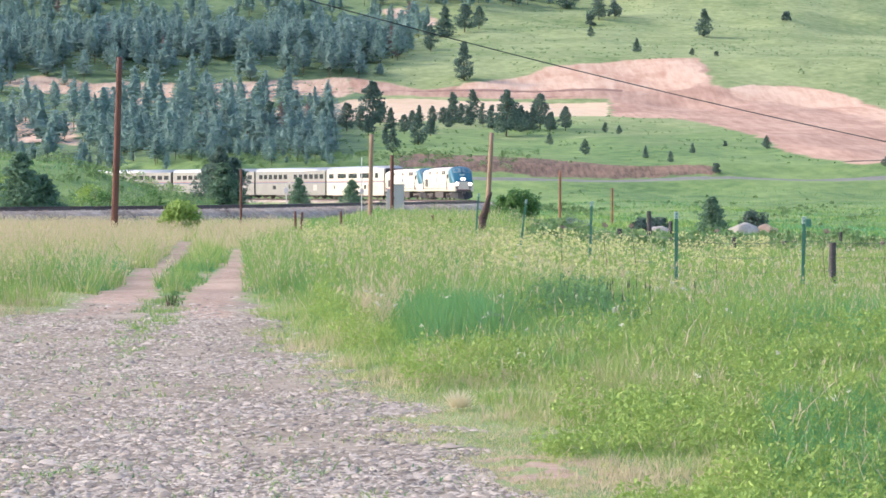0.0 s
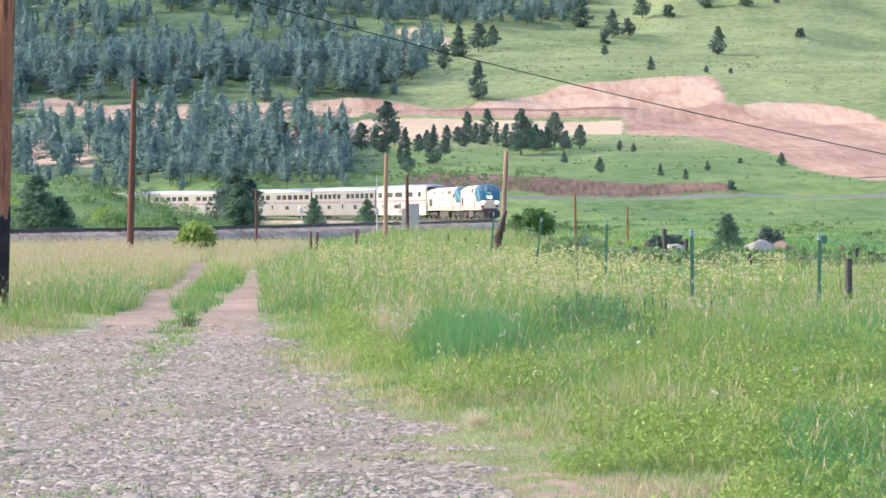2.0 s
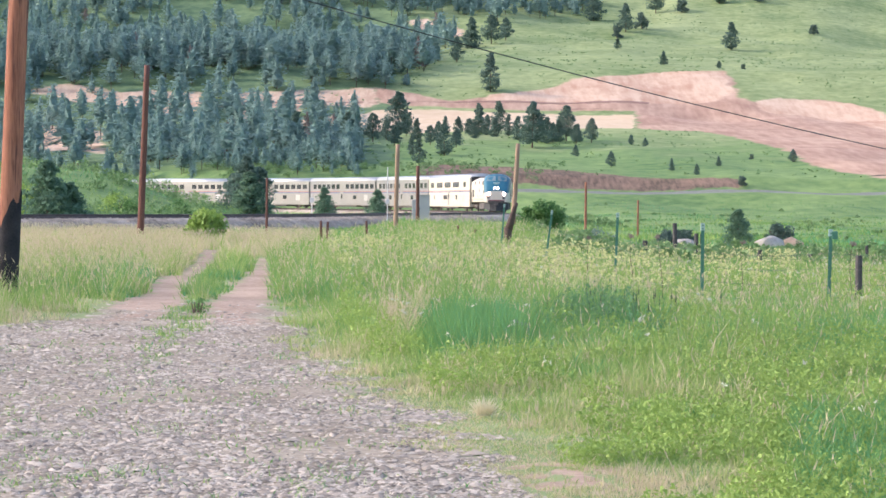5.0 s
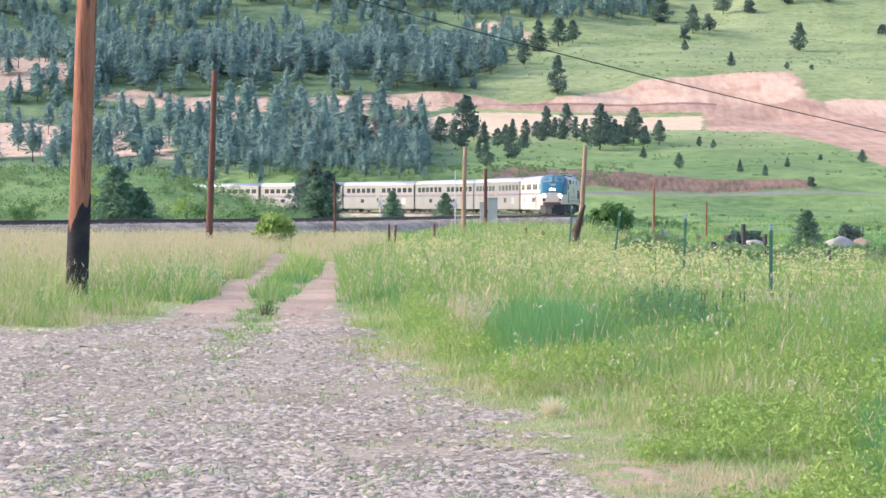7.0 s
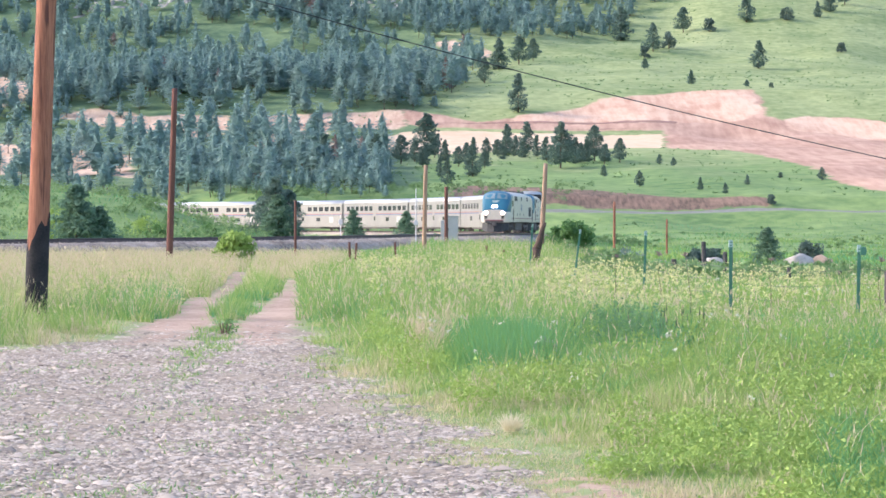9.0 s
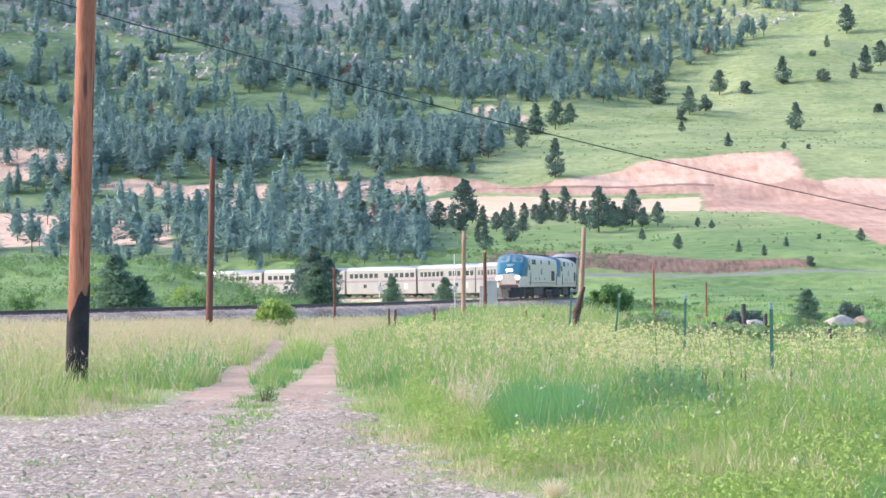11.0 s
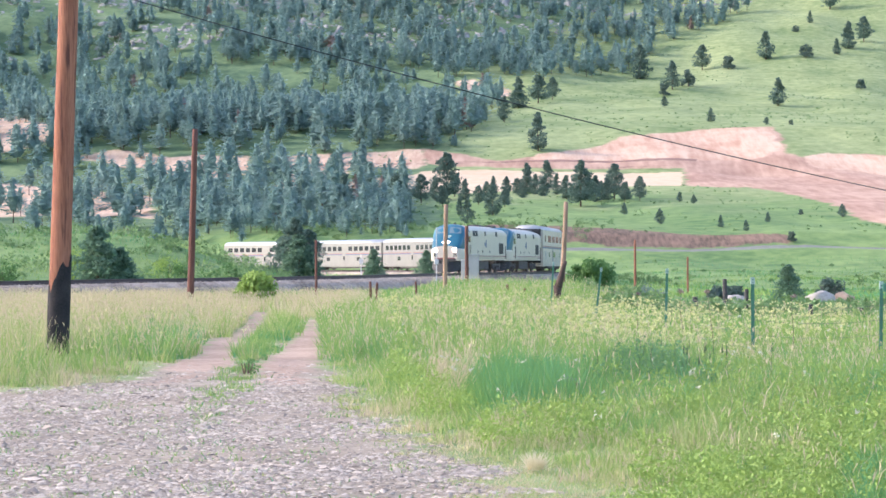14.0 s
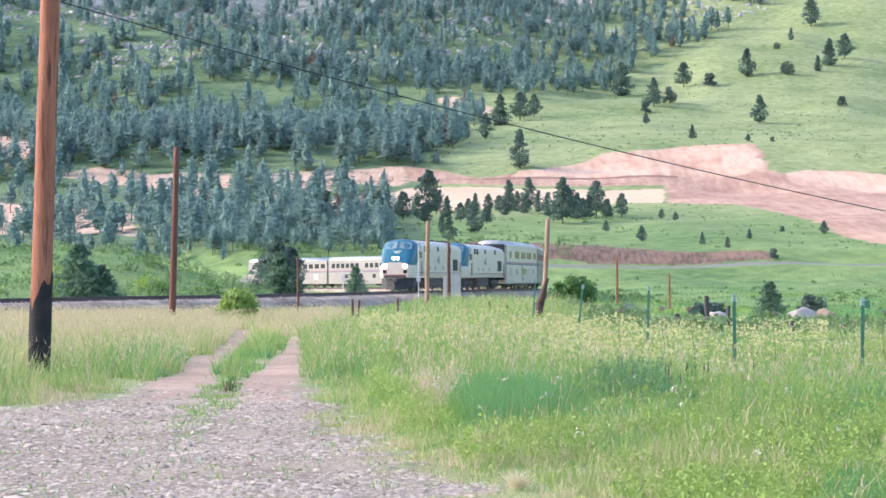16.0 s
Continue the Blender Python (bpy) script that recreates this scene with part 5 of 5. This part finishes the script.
def weeds():
    """Low broad-leaved weeds of the roadside, and small tussocks on the open slopes."""
    rng = np.random.RandomState(17)
    n = 24000
    y = np.exp(rng.uniform(math.log(11), math.log(60), n))
    x = rng.uniform(-0.03, 0.27, n) * y
    k = (inside(x, y, GRAVEL) < -0.5) & (waves(x, y, 2.6, 61) + 0.6 * waves(x, y, 9, 62) > np.where(y < 26, -0.15, 0.2)) & (inside(x, y, LUSH) < -0.1)
    x, y = x[k], y[k]
    c = np.stack([x, y, ground_z(x, y) + rng.uniform(0.02, 0.17, len(x)) * np.clip((y - 6) / 10, 0.8, 2.0)], 1)
    v = spray(rng, c, rng.uniform(0.04, 0.13, len(x)), 12, 0.013 + 0.00022 * np.repeat(y, 12)[:, None], 0.8)
    tagged(mesh_of("broadleaf_weeds", v, tris(len(v)), M_WEED), "low bright green broad-leaved weeds among the grass", "weeds", kind="stuff")
    n = 520
    x, y = rng.normal(2.2, 0.42, n), rng.normal(28.5, 1.2, n)
    top = 0.62 * np.exp(-((x - 2.2) / 0.9) ** 2) * rng.uniform(0.5, 1.0, n)
    c = np.stack([x, y, ground_z(x, y) + top * rng.uniform(0.3, 1, n)], 1)
    v = spray(rng, c, rng.uniform(0.03, 0.09, n), 16, 0.022, 1.6)
    tagged(mesh_of("rank_weeds", v, tris(len(v)), M_RANK), "tall dark green leafy weeds in the meadow", "weeds", kind="stuff")
    V = []
    for k in range(30):
        px, py = rng.normal(2.45, 0.42), rng.normal(28.6, 1.0)
        b, t = np.array([px, py, gz(px, py)]), np.array([px + rng.normal(0, 0.04), py, gz(px, py) + rng.uniform(0.38, 0.62)])
        w = np.array([0.006, 0, 0])
        V += [b - w, b + w, t, t - (0.009, 0, 0.10), t + (0.009, 0, -0.10), t + (0, 0, 0.03)]
    tagged(mesh_of("dock_stalks", np.array(V), tris(len(V)), M_GREY_STALK), "upright dark seed stalks above the weeds", "weeds", kind="stuff")
    n = 9000
    y = rng.uniform(445, 1350, n)
    x = rng.uniform(-0.05, 0.26, n) * y
    k = (waves(x, y, 50, 63) + waves(x, y, 12, 64) > 0.2) & (inside(x, y, CUT) < -2) & (inside(x, y, BENCH) < -2)
    x, y = x[k], y[k]
    c = np.stack([x, y, ground_z(x, y) + 0.1], 1)
    v = spray(rng, c, rng.uniform(0.25, 0.9, len(x)), 8, 0.26, 0.5)
    tagged(mesh_of("slope_tussocks", v, tris(len(v)), M_BRUSH), "scattered dull green tussocks on the open slope", "tussocks", kind="stuff")


weeds()


def blossoms():
    rng = np.random.RandomState(9)
    for name, n, m, lab, region in (("yellow_wildflowers", 8500, M_FLOWER, "pale yellow wildflowers scattered over the meadow", (36, 92, -0.035, 0.16)), ("white_wildflowers", 200, M_PETAL, "small whitish wildflowers scattered in the grass", (13, 70, -0.03, 0.24)), ("roadside_wildflowers", 500, M_FLOWER, "yellow wildflowers scattered beside the gravel", (20, 60, -0.26, -0.08))):
        y = rng.uniform(region[0], region[1], n)
        x = rng.uniform(region[2], region[3], n) * y
        k = (waves(x, y, 7, 51) + 0.7 * waves(x, y, 2.2, 52) > (0.35 if m is M_FLOWER else 0.0)) & (inside(x, y, GRAVEL) < -0.8)
        x, y = x[k], y[k]
        z = ground_z(x, y) + rng.uniform(0.28, 0.56, len(x))
        c = np.stack([x, y, z], 1)
        v = spray(rng, c, np.full(len(c), 0.05), 5, 0.012 + 0.00030 * np.repeat(y, 5)[:, None], 0.6)
        tagged(mesh_of(name, v, tris(len(v)), m), lab, "flowers", kind="stuff")


blossoms()


def gravel():
    rng = np.random.RandomState(14)
    n = 125000
    y = np.exp(rng.uniform(math.log(8.5), math.log(36), n))
    x = rng.uniform(-0.27, 0.08, n) * y
    g = inside(x, y, GRAVEL) + 0.3 * waves(x, y, 1.6, 41)
    pick = (g > -0.15) & (rng.uniform(0, 1, n) < np.clip(0.75 + 0.45 * waves(x, y, 3.5, 55), 0.2, 1) * np.clip((36 - y) / 8, 0.15, 1))
    x, y = x[pick], y[pick]
    n = len(x)
    z = ground_z(x, y)
    base = np.array([(1, 0, 0), (0, 1, 0), (-1, 0, 0), (0, -1, 0), (0, 0, 1), (0, 0, -0.6)], float)
    tri = np.array([(0, 1, 4), (1, 2, 4), (2, 3, 4), (3, 0, 4)])
    s = 0.007 + (0.0085 + 0.0001 * y) * rng.gamma(2.0, 0.5, n)
    b = base[None] + rng.normal(0, 0.22, (n, 6, 3))
    b = b * np.stack([s * rng.uniform(0.8, 1.6, n), s * rng.uniform(0.7, 1.2, n), s * rng.uniform(0.25, 0.55, n)], 1)[:, None]
    a = rng.uniform(0, 6.28, n)
    ca, sa = np.cos(a)[:, None], np.sin(a)[:, None]
    V = np.stack([b[..., 0] * ca - b[..., 1] * sa + x[:, None], b[..., 0] * sa + b[..., 1] * ca + y[:, None], b[..., 2] + z[:, None] + 0.004], 2).reshape(-1, 3)
    F = (np.arange(n)[:, None, None] * 6 + tri[None]).reshape(-1, 3)
    tagged(mesh_of("gravel_chippings", V, F, M_CHIP), "loose greyish pink crushed gravel chips on the lane", "gravel", kind="stuff")


gravel()


# ---- poles, fence and railway furniture ----
def pole(name, label, x, y, top, base_r, top_r, material, lean=(0, 0), char=0.0, group="", z0=None):
    root = new(name)
    g = gz(x, y) if z0 is None else z0
    rnd = random.Random(int(abs(x * 100)))
    H = top - g
    bm = rod(bmesh.new(), (0, 0, -0.4), (lean[0], lean[1], H), base_r, top_r, 16, 9, base_r * 0.015, rnd)
    part("shaft", bm, material, root, smooth=True)
    if char:
        bm, cols = bmesh.new(), []
        for k in range(22):
            a = 6.2832 * k / 22
            edge = char - 0.55 * (1 - math.cos(a)) / 2 + rnd.uniform(-0.14, 0.10)
            col = []
            for f in (0.0, 0.3, 0.6, 0.85, 1.0):
                z = -0.39 + (edge + 0.39) * f
                q, r = (z + 0.4) / (H + 0.4), base_r * (1.05 - 0.02 * f)
                col.append(bm.verts.new((lean[0] * q + r * math.cos(a), lean[1] * q + r * math.sin(a), z)))
            cols.append(col)
        for k in range(22):
            p, q = cols[k], cols[(k + 1) % 22]
            for j in range(4):
                bm.faces.new((p[j], q[j], q[j + 1], p[j + 1]))
        bm.faces.new([c[0] for c in cols][::-1])
        part("charred_foot", bm, M_CHAR, root, "blackened charred pole foot", True)
    root.location = (x, y, g)
    tagged(root, label, "pole", group)
    return root


pole("utility_pole", "thick reddish-brown timber utility pole with charred foot", -6.42, 38, 9.5, 0.174, 0.145, M_POLE, (0.36, 0), 1.65)
pole("utility_pole", "slender reddish-brown timber pole beside the wheel ruts", -11.2, 99, 6.65, 0.15, 0.115, M_POLE_DARK, (0.25, 0), 0)
pole("utility_pole", "thin dark timber pole below the ballast bed", -7.25, 120, 2.15, 0.07, 0.06, M_POLE_DARK)
pole("utility_pole", "dark timber pole in front of the signal cabinet", 0.42, 180, 3.45, 0.14, 0.13, M_POLE_DARK)
pole("timber_post", "pale weathered timber post in tall grass", -0.83, 120, 3.9, 0.12, 0.10, M_PALE_WOOD, (0.09, 0))
pole("timber_post", "thin reddish timber post in the meadow", 12.3, 170, 2.3, 0.095, 0.085, M_POLE)
pole("timber_post", "thin reddish timber post in the meadow", 17.9, 190, 1.0, 0.085, 0.075, M_POLE)
for n, (x, y, t) in enumerate(((-3.75, 100, 0.32), (-3.56, 100, 0.28), (2.05, 105, 0.12), (2.7, 104, -0.05), (-1.95, 105, 0.25))):
    pole("short_stake", "short dark wooden stake in the grass", x, y, t, 0.06, 0.05, M_POLE_DARK, (0.06 if n % 2 else -0.04, 0), group="short wooden stakes")


def split_post():
    root = new("broken_post")
    x, y = 3.95, 95
    g = gz(x, y)
    rnd = random.Random(4)
    part("upper_timber", rod(bmesh.new(), (0.05, 0.1, 0.9), (0.22, 0.1, 3.51 - g), 0.105, 0.085, 12, 6, 0.006, rnd), M_PALE_WOOD, root, "pale bleached timber", True)
    bm = rod(bmesh.new(), (-0.22, -0.04, -0.3), (-0.12, -0.04, 0.75), 0.11, 0.17, 10, 4, 0.03, rnd)
    rod(bm, (-0.12, -0.04, 0.7), (0.16, -0.04, 1.75), 0.17, 0.06, 10, 4, 0.03, rnd)
    part("split_stub", bm, M_DARK_WOOD, root, "dark split rotten stub", True)
    root.location = (x, y, g)
    tagged(root, "pale timber post lashed to a dark broken stub", "post")


split_post()


def fence():
    root = new("wire_fence")
    spots = [(7.14, 41, 1.02, 1.30), (4.99, 41.2, 1.10, 1.32), (4.92, 58, 1.12, 1.3), (4.0, 72, 1.05, 1.3), (3.2, 86, 1.15, 1.3)]
    for n, (x, y, top, h) in enumerate(spots):
        g = gz(x, y)
        lean = (0.015, 0.0, 0.03, 0.12, 0.06)[n]
        bm = bmesh.new()
        z0, z1 = g - 0.3, top
        for x0, x1, y0, y1 in ((-0.03, 0.03, -0.005, 0.005), (-0.004, 0.004, 0.005, 0.035)):
            box(bm, x + x0, x + x1, y + y0, y + y1, z0, z1)
        k = 0
        while z0 + 0.5 + k * 0.055 < z1 - 0.02:
            box(bm, x - 0.014, x + 0.014, y - 0.014, y - 0.004, z0 + 0.5 + k * 0.055, z0 + 0.52 + k * 0.055)
            k += 1
        for v in bm.verts:
            v.co.x += lean * (v.co.z - g)
        p = part("steel_post", bm, M_TPOST, root, "green painted studded steel post")
        bm = box(bmesh.new(), x - 0.034, x + 0.034, y - 0.009, y + 0.039, z1 - 0.11, z1 + 0.012)
        for v in bm.verts:
            v.co.x += lean * (v.co.z - g)
        part("painted_tip", bm, M_TPOST_TIP, p, "pale painted tip")
    bm = box(bmesh.new(), 7.175, 7.28, 40.96, 41.04, 0.86, 1.0, 0.02)
    part("insulator", bm, M_TPOST, root)
    wood = [(8.12, 43.5, 0.52, 0.075), (11.0, 100, 0.35, 0.11), (9.7, 100, -0.38, 0.12), (12.1, 102, -0.1, 0.10), (12.35, 102, -0.12, 0.09), (11.6, 80, -0.25, 0.09), (15.8, 95, -0.75, 0.09), (19.0, 100, -0.5, 0.08)]
    rnd = random.Random(7)
    for x, y, top, r in wood:
        bm = rod(bmesh.new(), (x, y, gz(x, y) - 0.3), (x + rnd.uniform(-0.05, 0.1), y, top), r, r * 0.85, 9, 4, r * 0.1, rnd)
        part("wooden_post", bm, M_GREY_POST, root, "dark weathered wooden post")
    for k in range(4):
        pts = [(9.6, 40.5), (7.14, 41), (4.99, 41.2), (4.92, 58), (4.0, 72), (3.2, 86)]
        strand = []
        for (xa, ya), (xb, yb) in zip(pts, pts[1:]):
            for j in range(5):
                f = j / 5
                px, py = xa + (xb - xa) * f, ya + (yb - ya) * f
                strand.append((px, py - 0.012, gz(px, py) + 0.28 + 0.25 * k - 0.06 * (1 - (2 * f - 1) ** 2)))
        bm = tube(bmesh.new(), strand, 0.0028, 5)
        part("barbed_wire", bm, M_WIRE, root)
    tagged(root, "wire fence on green steel and dark wooden posts", "fence")


fence()


def dry_weeds():
    """Tall bare seed stalks standing above the grass near the fence."""
    rnd = random.Random(31)
    for x, y, h in ((4.55, 43, 1.3), (6.05, 44, 1.15), (7.75, 42, 1.2), (8.35, 40, 1.05), (4.2, 46, 1.2), (3.5, 49, 1.1)):
        root = new("dry_stalk")
        stem = [Vector((0, 0, -0.05))]
        for k in range(5):
            stem.append(stem[-1] + Vector((rnd.uniform(-0.05, 0.05), rnd.uniform(-0.03, 0.03), h / 5)))
        p = stem[-1]
        bm = tube(bmesh.new(), stem, [0.010 - 0.0015 * k for k in range(6)])
        part("stem", bm, M_BARK, root)
        v = spray(np.random.RandomState(int(h * 100)), [tuple(p)], [0.06], 26, 0.03)
        part_ob = mesh_of("seed_head", v, tris(len(v)), M_DEAD)
        part_ob.parent = root
        root.location = (x, y, gz(x, y))
        tagged(root, "tall thin dry weed stalk standing in grass", "weed", "dry weed stalks")


dry_weeds()


def boulder(x, y, w, h, material, label, seed, group=""):
    rng = np.random.RandomState(seed)
    bm = bmesh.new()
    bmesh.ops.create_icosphere(bm, subdivisions=3, radius=1.0)
    for v in bm.verts:
        n = 1 + 0.25 * noise.noise(v.co * 1.6 + Vector((seed, 0, 0))) + 0.1 * noise.noise(v.co * 4)
        v.co = Vector((v.co.x * w / 2, v.co.y * w / 2 * 0.7, v.co.z * h * 0.8)) * n
    ob = obj("boulder", bm, material, smooth=True)
    ob.location = (x, y, gz(x, y) + 0.1 * h)
    tagged(ob, label, "rock", group)


boulder(22.2, 149, 2.1, 0.85, M_STONE, "large whitish weathered boulder in the meadow", 3)
boulder(23.7, 149.6, 1.5, 0.75, M_STONE_TAN, "tan orange boulder beside the whitish one", 4)
boulder(16.6, 146, 1.5, 0.65, M_STONE, "whitish boulder half hidden in grass", 5)


boulder(0.1, 181.0, 4.8, 0.6, M_BALLAST, "low heap of pale gravel beside the cabinet", 6)


def relay_cabinet():
    root = new("signal_cabinet")
    x, y = 0.75, 186.5
    g = -1.0
    part("body", box(bmesh.new(), -0.3, 0.62, -0.5, 0.5, 0.12, 2.2, 0.03), M_CABINET, root)
    part("roof", box(bmesh.new(), -0.36, 0.68, -0.58, 0.56, 2.2, 2.28, 0.02), M_CABINET, root)
    d = part("door", box(bmesh.new(), -0.24, 0.56, -0.53, -0.5, 0.25, 2.1, 0.01), M_CABINET, root)
    part("handle", box(bmesh.new(), -0.18, -0.12, -0.57, -0.53, 1.1, 1.3, 0.008), M_UNDER, d)
    part("side_case", box(bmesh.new(), -0.75, -0.33, -0.35, 0.35, 0.12, 1.9, 0.03), M_CABINET, root)
    part("plinth", box(bmesh.new(), -0.85, 0.72, -0.6, 0.6, -0.9, 0.12, 0.03), M_STONE, root)
    root.location = (x, y, g)
    tagged(root, "grey steel signal cabinet beside the railway", "cabinet")


relay_cabinet()


def marker_mast(x, y, top, plate):
    root = new("marker_mast")
    g = gz(x, y)
    part("mast", rod(bmesh.new(), (0, 0, -0.3), (0, 0, top - g), 0.045, 0.04, 10), M_WHITE, root)
    part("sign_box", box(bmesh.new(), -0.16, 0.16, -0.14, 0.1, plate - g - 0.2, plate - g + 0.2, 0.03), M_WHITE, root, "white box on the mast")
    root.location = (x, y, g)
    tagged(root, "white painted trackside marker mast with small box", "marker", "trackside markers")


marker_mast(-8.0, 192, 1.3, 0.75)
marker_mast(-1.95, 190, 3.4, 0.7)


def cable():
    a, b = Vector((-7.38, 46.0, 6.76)), Vector((11.42, 55.0, 2.56))
    root = new("overhead_cable")
    strand = []
    for k in range(61):
        t = -0.2 + 1.4 * k / 60
        strand.append(a.lerp(b, t) - Vector((0, 0, 0.85 * t * (1 - t))))
    bm = tube(bmesh.new(), strand, 0.011)
    part("strand", bm, M_CABLE, root)
    tagged(root, "thin black overhead cable sagging across the valley", "cable")


cable()


def straw_tuft(x, y, r, n, seed):
    rng = np.random.RandomState(seed)
    a = rng.uniform(0, 6.28, n)
    l = r * rng.uniform(0.5, 1.2, n)
    z0 = gz(x, y)
    tipz = rng.uniform(0.02, 0.15, n)
    bx, by = rng.normal(0, r * 0.2, n), rng.normal(0, r * 0.2, n)
    P = np.stack([np.stack([bx - 0.006, by, np.zeros(n)], 1), np.stack([bx + 0.006, by, np.zeros(n)], 1), np.stack([bx + np.cos(a) * l, by + np.sin(a) * l, tipz], 1)], 1).reshape(-1, 3)
    ob = mesh_of("straw_clump", P, tris(len(P)), M_STRAW)
    ob.location = (x, y, z0 + 0.02)
    tagged(ob, "bleached clump of dry straw in short grass", "straw")


straw_tuft(0.52, 17.2, 0.11, 200, 3)


# ---- what moves ----


def travel(t):
    """Metres that the train has gone at t seconds."""
    return 7.447 * t - 0.0345 * t * t


def motions():
    times = [k / 15 for k in range(241)]
    slow = [k * 0.5 for k in range(33)]
    for thing, back, wheelbase in TRAIN:
        rows = []
        for t in slow:
            s = travel(t) - back
            a, b = rail_at(s + wheelbase / 2), rail_at(s - wheelbase / 2)
            h = math.atan2(a[0] - b[0], -(a[1] - b[1]))
            pitch = math.degrees(math.atan2(a[2] - b[2], wheelbase))
            rows.append((t, pose((a[0] + b[0]) / 2, (a[1] + b[1]) / 2, (a[2] + b[2]) / 2, pitch, 0, math.degrees(h) + 180)))
        walk(thing, rows)
        for o in thing.children_recursive:
            if o.name.startswith("wheelset"):
                c = o.location.copy()
                walk(o, [(t, pose(*c, -math.degrees(travel(t) / c.z), 0, 0)) for t in times])


motions()
